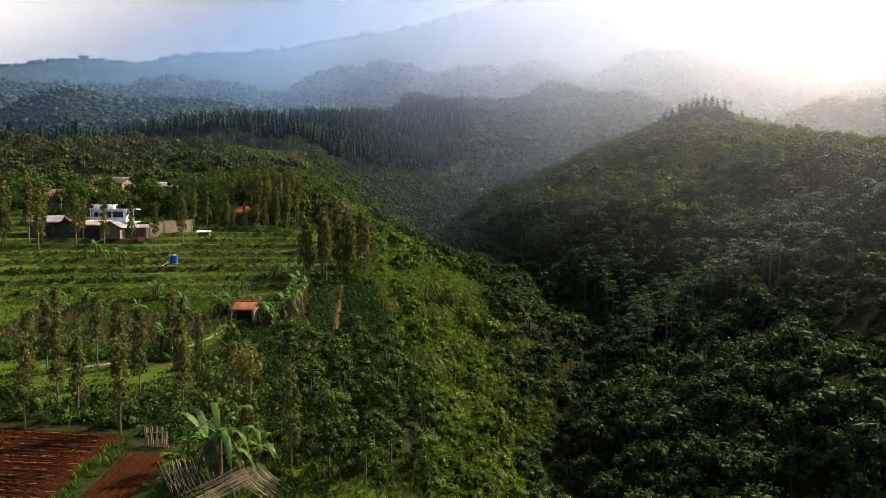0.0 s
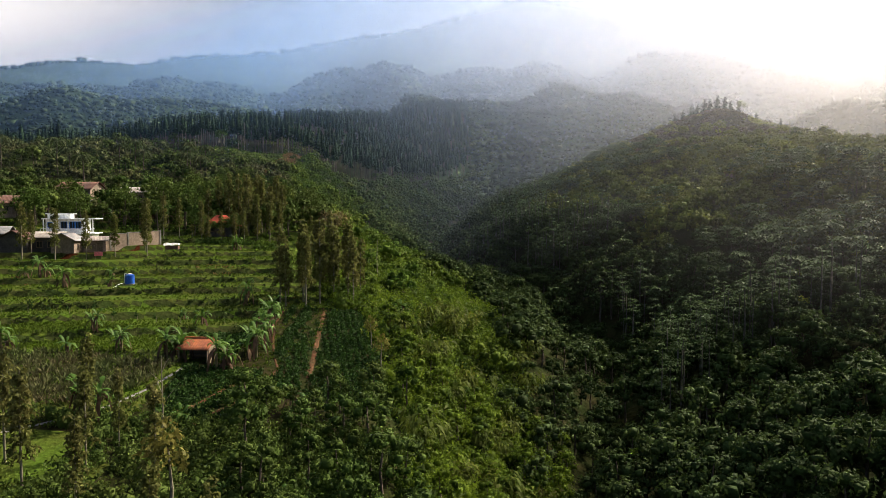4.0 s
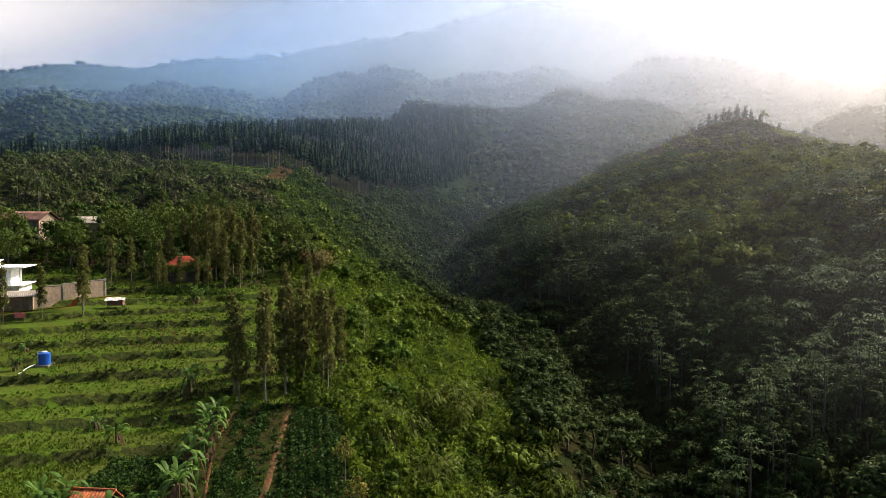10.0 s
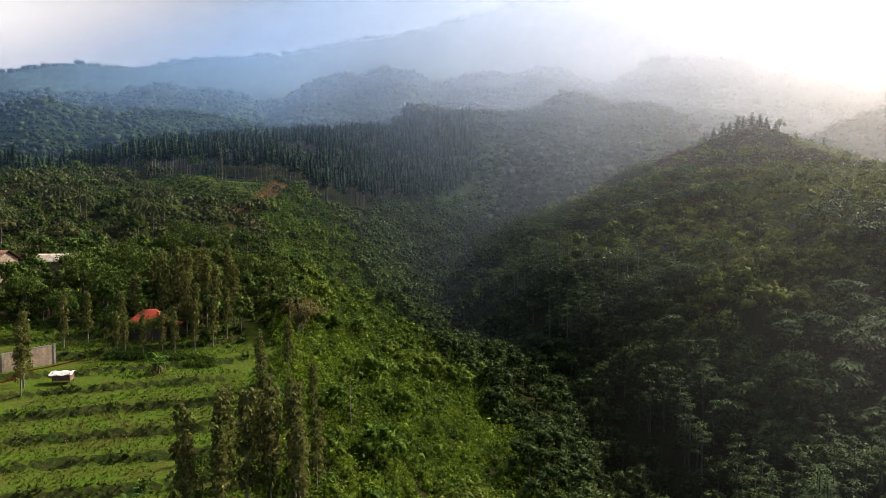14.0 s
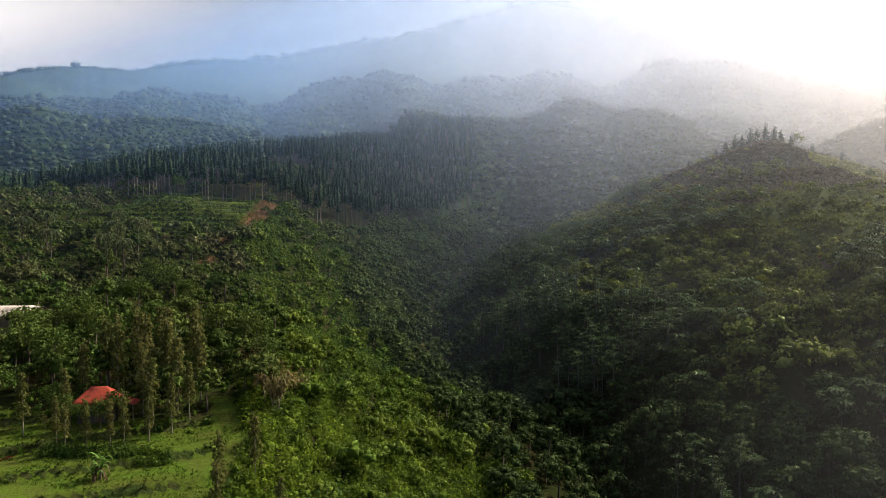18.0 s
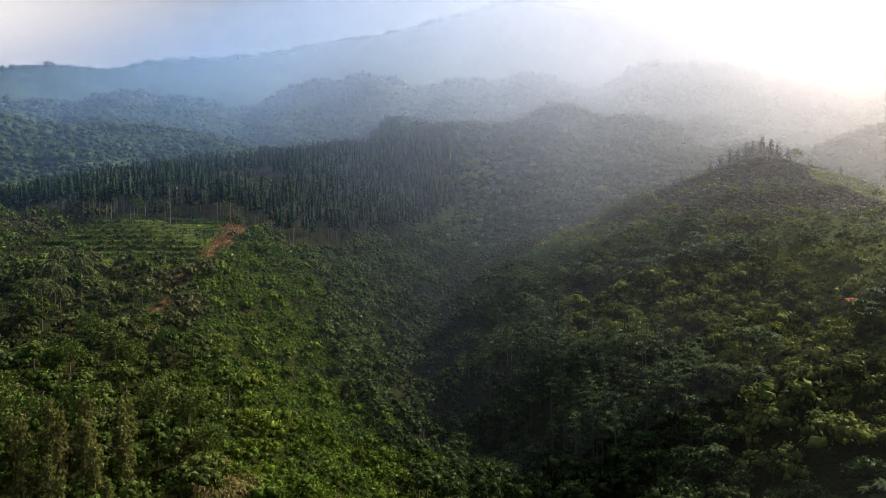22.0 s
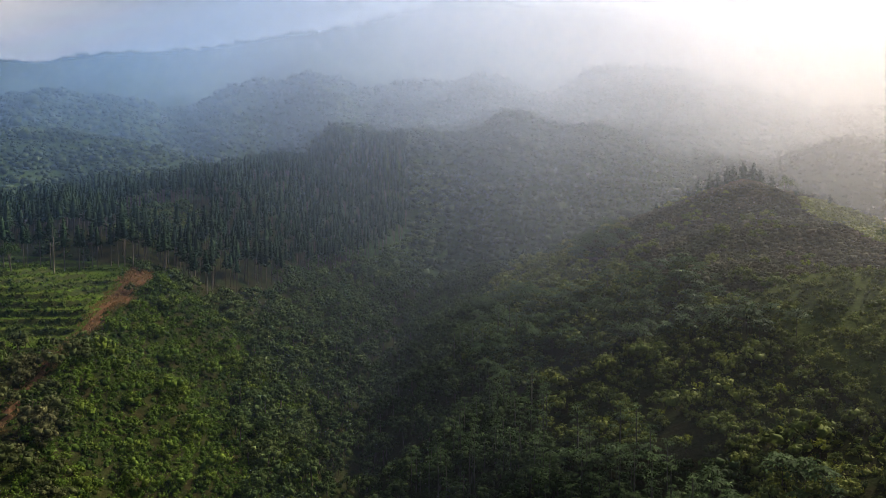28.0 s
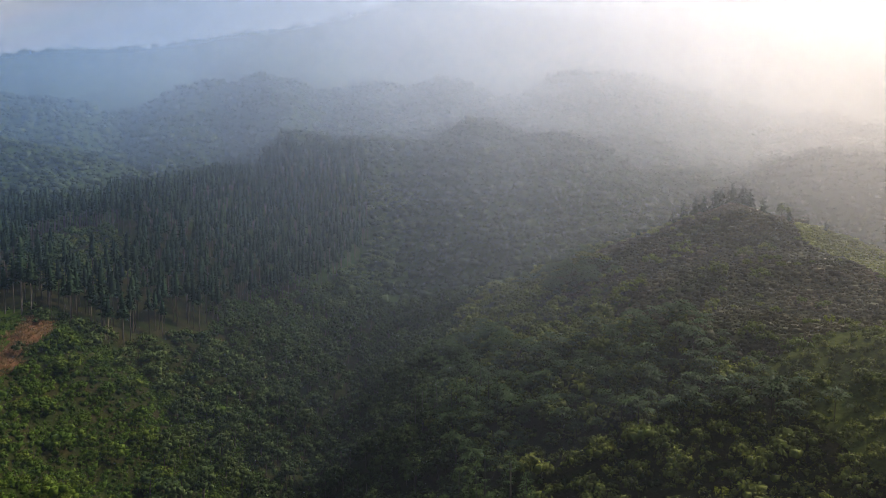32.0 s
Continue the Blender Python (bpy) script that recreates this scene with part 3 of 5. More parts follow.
def shrub(tall, wide, n, leaf, full=True):
    """A low bush that touches the ground, of upright and hanging leaves."""
    d = unit(rng.normal(size=(n, 3)) * np.array([1, 1, 0.7]) + np.array([0, 0, 0.5]))
    base = d * np.array([wide / 2, wide / 2, tall]) * rng.uniform(0.35, 1.0, (n, 1))
    base[:, 2] = np.abs(base[:, 2])
    out = unit(d + 0.5 * rng.normal(size=(n, 3)))
    way = unit(np.cross(out, rng.normal(size=(n, 3))) + 0.5 * out)
    size = leaf * rng.uniform(0.7, 1.5, n)
    leaves = leaf_faces(base - way * size[:, None] * 0.4, way, size, size * 0.6, 0.2, out)
    return not full and leaves or merge(leaves, hull(wide * 0.2, tall * 0.4, 0.1 * tall, 0.2, 2, True))


def pillar(tall, wide, tiers, leaves, leaf):
    """A narrow plantation tree: clumps of large leaves close to a straight stem."""
    z = np.linspace(0.28, 0.98, tiers) * tall
    pts = []
    for h in z:
        if rng.random() < 0.08:
            continue
        k = 1 if h > 0.93 * tall else 3
        a = rng.uniform(0, 6.28) + np.arange(k) * 2.1
        r = wide * 0.33 * (1.15 - 0.75 * h / tall) * rng.uniform(0.4, 1.7, k)
        pts += [(r[j] * math.cos(a[j]), r[j] * math.sin(a[j]), h + rng.normal() * 0.2) for j in range(k)]
    green = clumps(np.array(pts), wide * 0.2, leaves, leaf, 0.45, 1.0)
    stem = tube([(0, 0, -0.4), (0.05, 0.03, tall * 0.5), (0, 0, tall * 0.97)], [tall * 0.011, tall * 0.009, tall * 0.003], 6)
    return green, stem


def pine_tree(tall, leaf=0.95, n=46, bare=0.5, broad=1.0):
    """A straight stem with a dense narrow crown of drooping sprays that ends in a point."""
    z = (bare + (1 - bare) * rng.uniform(0.0, 1.0, n) ** 1.25) * tall
    a = rng.uniform(0, 6.28, n)
    reach = (1.03 - z / tall) / (1 - bare) * tall * 0.085 * broad + 0.3
    way = np.stack([np.cos(a), np.sin(a), rng.uniform(-0.5, 0.6, n)], -1)
    base = np.stack([np.cos(a) * reach * 0.35, np.sin(a) * reach * 0.35, z], -1)
    green = leaf_faces(base, unit(way), reach * 0.8 + leaf * 0.35, leaf * rng.uniform(0.6, 1.0, n), 0.25)
    lv = np.array([0.0, 0.14, 0.45, 0.8, 1.0])
    core = tube([(0, 0, (bare + (1 - bare) * t) * tall) for t in lv], tall * broad * 0.054 * np.array([0.25, 1.0, 0.85, 0.5, 0.02]), 6)
    core[0][:] += rng.normal(size=core[0].shape) * tall * 0.011
    stem = tube([(0, 0, -1.0), (0, 0, tall * 0.6), (0, 0, tall * 0.98)], [tall * 0.0105, tall * 0.008, tall * 0.002], 4)
    return merge(green, core), stem


def layered_tree(tall, wide, layers, sprays):
    """A thin stem and flat, star-like layers of long leaf sprays at several heights."""
    bits = []
    for k in range(layers):
        a, r = k * 2.4, wide * 0.36 * math.sqrt((k + 0.3) / layers)
        c = np.array([r * math.cos(a), r * math.sin(a), tall * (1.0 - 0.38 * (k / layers) ** 1.3 + 0.03 * rng.normal())])
        turn = np.arange(sprays) * 6.283 / sprays + rng.uniform(0, 6)
        way = unit(np.stack([np.cos(turn), np.sin(turn), 0.12 + 0.15 * rng.normal(size=sprays)], -1))
        size = wide * 0.2 * rng.uniform(0.7, 1.3, sprays)
        bits.append(leaf_faces(c + way * 0.1, way, size, size * 0.36, 0.3))
    stem = tube([(0, 0, -0.6), (0.1, 0.1, tall * 0.5), (0, 0, tall * 0.97)], [tall * 0.014, tall * 0.011, tall * 0.005], 4)
    return merge(*bits), stem


def slim_tree(tall, wide, leaf):
    """A thin pale stem with a few flat layers of leaves near its top."""
    pts = np.concatenate([[(rng.normal() * wide * 0.22, rng.normal() * wide * 0.22, tall * h)] for h in (0.7, 0.78, 0.86, 0.9, 0.96, 1.0, 0.83, 0.93)])
    green = clumps(pts, wide * 0.2, 9, leaf, 0.15, 0.35)
    stem = tube([(0, 0, -0.6), (0.15, 0.1, tall * 0.5), (0, 0, tall * 0.95)], [0.08, 0.06, 0.03], 4)
    return green, stem


def plume(tall, wide, n, leaf):
    """A bamboo clump: canes that arch outwards, with hanging narrow leaves."""
    base, way = [], []
    for j in range(n):
        a, t = rng.uniform(0, 6.28), rng.uniform(0.35, 1.0)
        r = wide / 2 * t ** 2 * rng.uniform(0.4, 1.1)
        z = tall * (1.25 * t - 0.38 * t ** 3) * rng.uniform(0.75, 1.05)
        base.append((r * math.cos(a), r * math.sin(a), z))
        way.append((math.cos(a) + rng.normal() * 0.4, math.sin(a) + rng.normal() * 0.4, -0.3 + rng.normal() * 0.4))
    size = leaf * rng.uniform(0.7, 1.5, n)
    return leaf_faces(np.array(base), unit(np.array(way)), size, size * 0.32, 0.4)


def scatter(name, label, shapes, xyz, size, mats, category):
    """One joined mesh of many plants: shapes are (leaves, stem or None), drawn by lot, turned and sized."""
    pick = rng.integers(0, len(shapes), len(xyz))
    turn = rng.uniform(0, 6.283, len(xyz))
    size = np.broadcast_to(size, len(xyz))
    co, qs, mi, n = [], [], [], 0
    for k, shape in enumerate(shapes):
        at = np.nonzero(pick == k)[0]
        if not len(at):
            continue
        c, s = np.cos(turn[at]), np.sin(turn[at])
        for slot, bit in enumerate(shape):
            if bit is None:
                continue
            v, q = bit
            x = (v[None, :, 0] * c[:, None] - v[None, :, 1] * s[:, None]) * size[at, None] + xyz[at, 0, None]
            y = (v[None, :, 0] * s[:, None] + v[None, :, 1] * c[:, None]) * size[at, None] + xyz[at, 1, None]
            z = v[None, :, 2] * size[at, None] + xyz[at, 2, None]
            co.append(np.stack([x, y, z], -1).reshape(-1, 3))
            qs.append((q[None] + (np.arange(len(at)) * len(v))[:, None, None]).reshape(-1, 4) + n)
            mi.append(np.full(len(qs[-1]), slot))
            n += len(co[-1])
    me = mesh_of(name, np.concatenate(co), np.concatenate(qs), mats, np.concatenate(mi))
    return tagged(new(name, me), label, category, kind="stuff")


def spread(x0, x1, y0, y1, cell, keep, sink=0.0):
    """Places on a shaken grid, kept where keep(x, y) says so, set on the ground."""
    gx, gy = np.meshgrid(np.arange(x0, x1, cell), np.arange(y0, y1, cell))
    x = (gx + rng.uniform(-0.5, 0.5, gx.shape) * cell).ravel()
    y = (gy + rng.uniform(-0.5, 0.5, gx.shape) * cell).ravel()
    k = keep(x, y) & (x > -0.66 * y - 22) & (x < np.maximum(0.66 * y + 22, 0.85 * (y - 150) + 30))
    x, y = x[k], y[k]
    return np.stack([x, y, height(x, y) - sink], -1)


# ---------------------------------------------------------------- plants: woods and scrub
bushes = [(shrub(2.2, 2.8, 130, 0.3), None) for _ in range(6)]
small_bushes = [(shrub(1.5, 2.6, 28, 0.42), None) for _ in range(5)]
near_trees = [lumpy(5.5, 3.6, 14, 34, 0.26, n=1, lump=0.19) for _ in range(7)]
near_wood = [lumpy(8.0, 5.6, 11, 26, 0.44, n=1, lump=0.21) for _ in range(7)]
wood_trees = [lumpy(8.0, 6.0, 9, 17, 0.6, n=1, lump=0.21) for _ in range(6)]
flank_trees = [(lumpy(4.8, 5.4, 12, 26, 0.38, False, 1, 0.2)[0], None) for _ in range(8)]
coarse_trees = [(lumpy(4.6, 6.2, 10, 14, 0.6, False, 1, 0.2)[0], None) for _ in range(7)]
spur_trees = [(lumpy(3.6, 4.4, 10, 24, 0.34, False, 1, 0.2)[0], None) for _ in range(6)]
feathers = [layered_tree(5.0, 5.2, 12, 10) for _ in range(5)]
slims = [layered_tree(9.5, 3.0, 8, 9) for _ in range(5)]
plumes = [(plume(6.0, 5.0, 190, 0.75), None) for _ in range(4)]
pines = [pine_tree(15.5, 0.85, 54, 0.56) for _ in range(6)]
low_scrub = [(merge(hull(1.0, 0.55, 0.1, 0.24, 1), clumps(np.array([[0, 0, 0.2]]), 1.15, 11, 0.5, 0.2, 0.6)), None) for _ in range(6)]
far_trees = [(merge(hull(3.2, 2.2, 0.8, 0.24, 1), clumps(np.array([[0, 0, 0.9]]), 3.4, 7, 1.7, 0.3, 0.6)), None) for _ in range(8)]

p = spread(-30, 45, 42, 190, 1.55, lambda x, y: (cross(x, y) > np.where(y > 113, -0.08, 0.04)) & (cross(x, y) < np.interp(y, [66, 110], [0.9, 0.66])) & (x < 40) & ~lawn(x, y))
scatter("slope_scrub", "green scrub covering the steep valley side, sunlight put into its leaf colour", bushes, p, np.clip(rng.lognormal(-0.12, 0.32, len(p)), 0.5, 1.7), [SLOPE_SCRUB, TRUNK], "scrub")
p = spread(-75, 30, 190, 352, 1.55, lambda x, y: (cross(x, y) > -0.05) & (cross(x, y) < 0.8) & ~scar(x, y) & ~scar(x - 1, y) & ~scar(x + 1, y) & ~pines_grow(x, y))
scatter("spur_scrub", "dense low green scrub on the upper spur", small_bushes, p, rng.uniform(0.6, 1.3, len(p)), [SCRUB, TRUNK], "scrub")
p = spread(-75, 30, 112, 350, 4.6, lambda x, y: ~lawn(x, y) & ~lawn(x + 2, y) & (cross(x, y) > 0.05) & (cross(x, y) < 0.75) & ~scar(x, y) & ~scar(x - 2.4, y) & ~scar(x + 2.4, y) & ~pines_grow(x, y) & (rng.random(x.shape) < 0.75))
scatter("spur_trees", "rounded leafy bushes and trees dotted over the spur", spur_trees, p, np.clip(rng.lognormal(-0.3, 0.4, len(p)), 0.35, 1.5), [SCRUB_TREE, TRUNK], "trees")
p = spread(-20, 2, 47, 80, 3.1, lambda x, y: (cross(x, y) > -0.85) & (cross(x, y) < 0.1) & ~crop_plot(x, y) & (y > np.interp(x, [-16, -8], [52, 47])))
scatter("thicket_trees", "dark leafy trees and saplings in the thicket beside the plots", near_trees, p, rng.uniform(0.5, 1.05, len(p)), [DARK_WOODS, TRUNK], "trees")
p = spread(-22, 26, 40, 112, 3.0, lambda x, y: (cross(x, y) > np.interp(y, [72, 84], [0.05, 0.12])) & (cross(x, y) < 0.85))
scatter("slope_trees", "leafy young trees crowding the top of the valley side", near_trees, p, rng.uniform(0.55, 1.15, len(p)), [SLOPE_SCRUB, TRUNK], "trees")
p = spread(-8, 30, 55, 130, 6.0, lambda x, y: (cross(x, y) > 0.15) & (cross(x, y) < 0.8))
scatter("bamboo_clumps", "arching yellow-green bamboo clumps on the slope", plumes, p, rng.uniform(0.6, 1.1, len(p)), [BAMBOO, TRUNK], "bamboo")
for y0, y1, c1, shapes, leaf in ((60, 250, 1.22, near_wood, WOODS), (250, 480, 0.8, wood_trees, FLANK_LEAF), (250, 480, 1.22, wood_trees, WOODS)):
    c0 = 0.8 if y0 == 250 and c1 > 1 else 0.5
    p = spread(-60, 80, y0, y1, 4.1, lambda x, y: (cross(x, y) > np.maximum(c0, np.interp(y, [90, 110, 220, 300], [0.72, 0.58, 0.58, 0.5]))) & (cross(x, y) < c1) & (rng.random(x.shape) < 0.85))
    scatter("valley_trees", "broadleaf trees filling the valley floor, leaves darkened for shade" if leaf is WOODS else "leafy trees on the lower valley side", shapes, p, rng.uniform(0.55, 1.15, len(p)), [leaf, TRUNK], "trees")
p = spread(0, 75, 110, 330, 3.6, lambda x, y: (cross(x, y) > 1.05) & (cross(x, y) < 1.3) & (ripple(x, y, 14, 5) > 0.25))
scatter("slim_trees", "slender pale-stemmed trees with small flat crowns", slims, p, rng.uniform(0.8, 1.3, len(p)), [FEATHER, SLIM_STEM], "trees")
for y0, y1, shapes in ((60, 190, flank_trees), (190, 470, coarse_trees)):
    # same crowns twice: shade-dark leaves below, sunlight-coloured leaves above
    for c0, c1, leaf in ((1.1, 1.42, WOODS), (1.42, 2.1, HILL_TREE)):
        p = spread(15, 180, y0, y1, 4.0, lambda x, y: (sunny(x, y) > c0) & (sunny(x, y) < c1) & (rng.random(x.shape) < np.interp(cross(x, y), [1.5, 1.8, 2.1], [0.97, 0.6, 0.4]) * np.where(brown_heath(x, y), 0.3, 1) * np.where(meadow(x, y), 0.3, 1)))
        scatter("flank_trees", "leafy trees and bushes on the opposite hill, leaves darkened for shade" if leaf is WOODS else "trees and bushes on the opposite hill, sunlight painted into yellow-green leaves", shapes, p, np.clip(rng.lognormal(-0.3, 0.38, len(p)), 0.35, 1.5) * np.interp(cross(p[:, 0], p[:, 1]), [1.3, 1.9], [1.0, 0.62]), [leaf, TRUNK], "trees")
p = spread(-60, 150, 66, 380, 4.4, lambda x, y: (cross(x, y) > 0.68) & (cross(x, y) < 1.6) & (y < 380))
scatter("forest_brush", "dark undergrowth beneath the valley trees", small_bushes, p, rng.uniform(0.7, 1.3, len(p)), [WOODS, TRUNK], "undergrowth")
p = spread(30, 135, 110, 430, 3.2, lambda x, y: (cross(x, y) > 1.12) & (cross(x, y) < 1.62) & (ripple(x, y, 21, 9) > -0.25) & (rng.random(x.shape) < 0.6))
scatter("feather_trees", "trees with layered feathery fronds on the opposite hill", feathers, p, rng.uniform(0.7, 1.3, len(p)), [FEATHER, TRUNK], "trees")
p = spread(60, 200, 280, 470, 1.35, lambda x, y: brown_heath(x, y) & (cross(x, y) < 2.2))
scatter("heath_scrub", "low brown heath and dry scrub on the hill top", low_scrub, p, np.clip(rng.lognormal(-0.25, 0.35, len(p)), 0.4, 1.8), [DRY_SCRUB, TRUNK], "scrub")
p = spread(60, 200, 160, 400, 1.25, meadow)
scatter("meadow_grass", "yellow-green grass clumps on the open hillside, sunlight put into the colour", low_scrub, p, np.clip(rng.lognormal(-0.4, 0.4, len(p)), 0.3, 1.6), [HILL_SCRUB, TRUNK], "grass")
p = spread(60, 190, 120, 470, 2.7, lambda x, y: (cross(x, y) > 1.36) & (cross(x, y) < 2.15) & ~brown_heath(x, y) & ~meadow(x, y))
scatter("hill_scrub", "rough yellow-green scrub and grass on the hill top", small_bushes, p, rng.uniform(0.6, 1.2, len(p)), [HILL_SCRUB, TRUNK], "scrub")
p = spread(-260, -8, 164, 352, 4.2, lambda x, y: (x < along(y, EDGE_X) + 4) & ((y > 168) | (x < -75)) & ~lawn(x, y) & ~upper_terraces(x, y) & ~scar(x, y) & ~village(x, y) & (rng.random(x.shape) < np.interp(y - 0.4 * (x + 60), [195, 218, 300], [0.97, 0.85, 0.75])))
tall = rng.random(len(p)) < np.interp(p[:, 1] - 0.4 * (p[:, 0] + 60), [200, 225], [0.85, 0.12])
scatter("plateau_woods", "mixed dark woods and gardens behind the village", near_wood, p[tall], rng.uniform(0.5, 1.1, tall.sum()), [DARK_WOODS, TRUNK], "trees")
scatter("plateau_bushes", "crowded leafy bushes and low trees above the village", spur_trees, p[~tall], np.clip(rng.lognormal(-0.05, 0.35, (~tall).sum()), 0.5, 1.7), [GARDEN_LEAF, TRUNK], "trees")
p = spread(-125, -15, 164, 352, 2.2, lambda x, y: (x < along(y, EDGE_X) + 1) & ~scar(x, y) & ~village(x, y) & (rng.random(x.shape) < np.where(upper_terraces(x, y), 0.2, 0.95)) & ~lawn(x, y))
scatter("plateau_scrub", "bushes and weeds between the trees on the plateau", small_bushes, p, rng.uniform(0.4, 1.0, len(p)), [SCRUB, TRUNK], "scrub")
p = spread(-230, 22, 330, 640, 4.2, pines_grow)
scatter("pine_wood", "dense wood of tall dark pines with bare grey trunks", pines, p, rng.uniform(0.75, 1.1, len(p)), [PINE, TRUNK], "trees")
p = spread(-160, 60, 345, 600, 4.8, lambda x, y: (cross(x, y) > -0.6) & (cross(x, y) < 0.9) & ~pines_grow(x, y) & ~upper_terraces(x, y))
scatter("upper_flank_trees", "leafy trees on the slope below the pines", coarse_trees, p, np.clip(rng.lognormal(-0.4, 0.4, len(p)), 0.35, 1.3), [FLANK_LEAF, TRUNK], "trees")
p = spread(-112, 40, 338, 520, 3.0, lambda x, y: (cross(x, y) > -0.7) & (cross(x, y) < 0.9) & ~pines_grow(x, y) & ~upper_terraces(x, y) & ~scar(x, y))
scatter("flank_scrub", "dense green scrub below the pines", small_bushes, p, rng.uniform(0.6, 1.3, len(p)), [FLANK_LEAF, TRUNK], "scrub")
p = spread(-115, -64, 284, 356, 1.25, lambda x, y: upper_terraces(x, y) & ((height(x, y + 0.6) - height(x, y - 0.6)) > 0.42))
scatter("terrace_bushes", "rows of dark bushes along the upper terrace banks", small_bushes, p, rng.uniform(0.45, 0.85, len(p)), [DARK_WOODS, TRUNK], "bushes")
p = spread(-100, -60, 380, 446, 2.4, lambda x, y: ~pines_grow(x, y) & (y > 375))
scatter("clearing_scrub", "light scrub in a clearing among the pines", small_bushes, p, rng.uniform(0.6, 1.3, len(p)), [HILL_SCRUB, TRUNK], "scrub")
for r0, r1, cell, big in ((440, 760, 4.6, 0.8), (760, 1250, 7.4, 1.2), (2060, 2130, 15, 2.2)):
    p = spread(-1500, 1700, 420, r1, cell, lambda x, y: (np.hypot(x, y) > r0) & (np.hypot(x, y) < r1) & (np.abs(x) < y * 0.75) & (y > 470) & ~pines_grow(x, y))
    scatter("far_woods", "hazy wooded slopes in the distance", far_trees, p, np.clip(rng.lognormal(-0.15, 0.4, len(p)), 0.4, 2.2) * big, [FAR_LEAVES, TRUNK], "trees")

# ---------------------------------------------------------------- building helpers
def part(name, bm, mat, parent=None, label=""):
    """Links a bmesh as one mesh object under a thing or a part."""
    me = bpy.data.meshes.new(name)
    bm.to_mesh(me)
    bm.free()
    return link_part(name, me, mat, parent, label)


def link_part(name, me, mat, parent=None, label=""):
    if mat is not None:
        me.materials.append(mat)
    ob = new(name, me)
    if parent is not None:
        ob.parent = parent
    if label:
        ob["label"] = label
    return ob


def thing(name, m, label, category, group=""):
    ob = new(name)
    ob.matrix_world = m
    return tagged(ob, label, category, group)


def quads_part(name, shape, mat, parent, label=""):
    return link_part(name, mesh_of(name, shape[0], shape[1], []), mat, parent, label)


def box(size, at=(0, 0, 0), turn=(0, 0, 0), bevel=0.02):
    bm = bmesh.new()
    bmesh.ops.create_cube(bm, size=1.0, matrix=pose(*at, *turn) @ Matrix.Diagonal((*size, 1)))
    if bevel:
        bmesh.ops.bevel(bm, geom=bm.edges[:], offset=min(bevel, min(size) * 0.3), segments=1, affect="EDGES")
    return bm


def drum(r0, r1, h, at=(0, 0, 0), turn=(0, 0, 0), sides=12):
    bm = bmesh.new()
    bmesh.ops.create_cone(bm, cap_ends=True, segments=sides, radius1=r0, radius2=r1, depth=h, matrix=pose(*at, *turn) @ Matrix.Translation((0, 0, h / 2)))
    return bm


def joined(*bms):
    out = bmesh.new()
    for b in bms:
        me = bpy.data.meshes.new("bit")
        b.to_mesh(me)
        b.free()
        out.from_mesh(me)
        bpy.data.meshes.remove(me)
    return out


def corrugated(w, d, rise, pitch, thick=0.04, wave=0.05):
    """A sheet of roofing w wide that rises over its depth d, with ribs down the slope."""
    n = max(4, int(w / pitch) * 4)
    x = np.linspace(-w / 2, w / 2, n + 1)
    bump = wave * np.cos(np.arange(n + 1) * math.pi / 2)
    rows = 4
    co = []
    for side in (0, -thick):
        for k in range(rows + 1):
            t = k / rows
            co.append(np.stack([x, np.full(n + 1, -d / 2 + d * t), bump + rise * t + side + (0.02 * math.sin(k * 3.0))], -1))
    co = np.concatenate(co)
    q, m = [], n + 1
    for k in range(rows):
        for i in range(n):
            a = k * m + i
            q.append((a, a + 1, a + m + 1, a + m))
            b = a + m * (rows + 1)
            q.append((b + m, b + m + 1, b + 1, b))
    top = m * (rows + 1)
    for i in range(n):
        q.append((i, i + top, i + top + 1, i + 1))
        j = rows * m + i
        q.append((j + 1, j + 1 + top, j + top, j))
    for k in range(rows):
        a, b = k * m, k * m + n
        q.append((a, a + m, a + m + top, a + top))
        q.append((b + top, b + m + top, b + m, b))
    return co, np.array(q)


def ribbon(line, wide, lift, step=0.7):
    """A strip that follows the ground along a line of places."""
    line = np.array(line, float)
    seg = np.concatenate([[0], np.cumsum(np.hypot(*np.diff(line, axis=0).T))])
    s = np.linspace(0, seg[-1], max(3, int(seg[-1] / step)))
    x, y = np.interp(s, seg, line[:, 0]), np.interp(s, seg, line[:, 1])
    dx, dy = np.gradient(x), np.gradient(y)
    L = np.hypot(dx, dy)
    nx, ny = -dy / L, dx / L
    w = wide / 2 * (1 + 0.12 * np.sin(s * 2.1))
    cols = []
    for k in (-1, -0.4, 0.4, 1):
        px, py = x + nx * w * k, y + ny * w * k
        cols.append(np.stack([px, py, height(px, py) + (lift if abs(k) < 1 else -0.15)], -1))
    co = np.stack(cols, 1).reshape(-1, 3)
    q = []
    for i in range(len(s) - 1):
        for k in range(3):
            a = 4 * i + k
            q.append((a + 1, a, a + 4, a + 5))
    return co, np.array(q)


def ground_at(x, y):
    return float(height(x, y))


WHITE_WALL = material("white house paint", (0.78, 0.79, 0.78), 0.7, (0.66, 0.67, 0.66), 0.5, 3.0)
DARK_BOARD = material("dark weathered boards", (0.06, 0.055, 0.055), 0.85, (0.1, 0.09, 0.085), 0.8, 6.0)
BLUE_FRAME = material("blue window frames", (0.03, 0.16, 0.5), 0.5, (0.025, 0.12, 0.4), 1.0, 6.0)
GLASS = material("dark window glass", (0.02, 0.025, 0.03), 0.1, (0.03, 0.035, 0.04), 1.0, 5.0, spec=0.5)
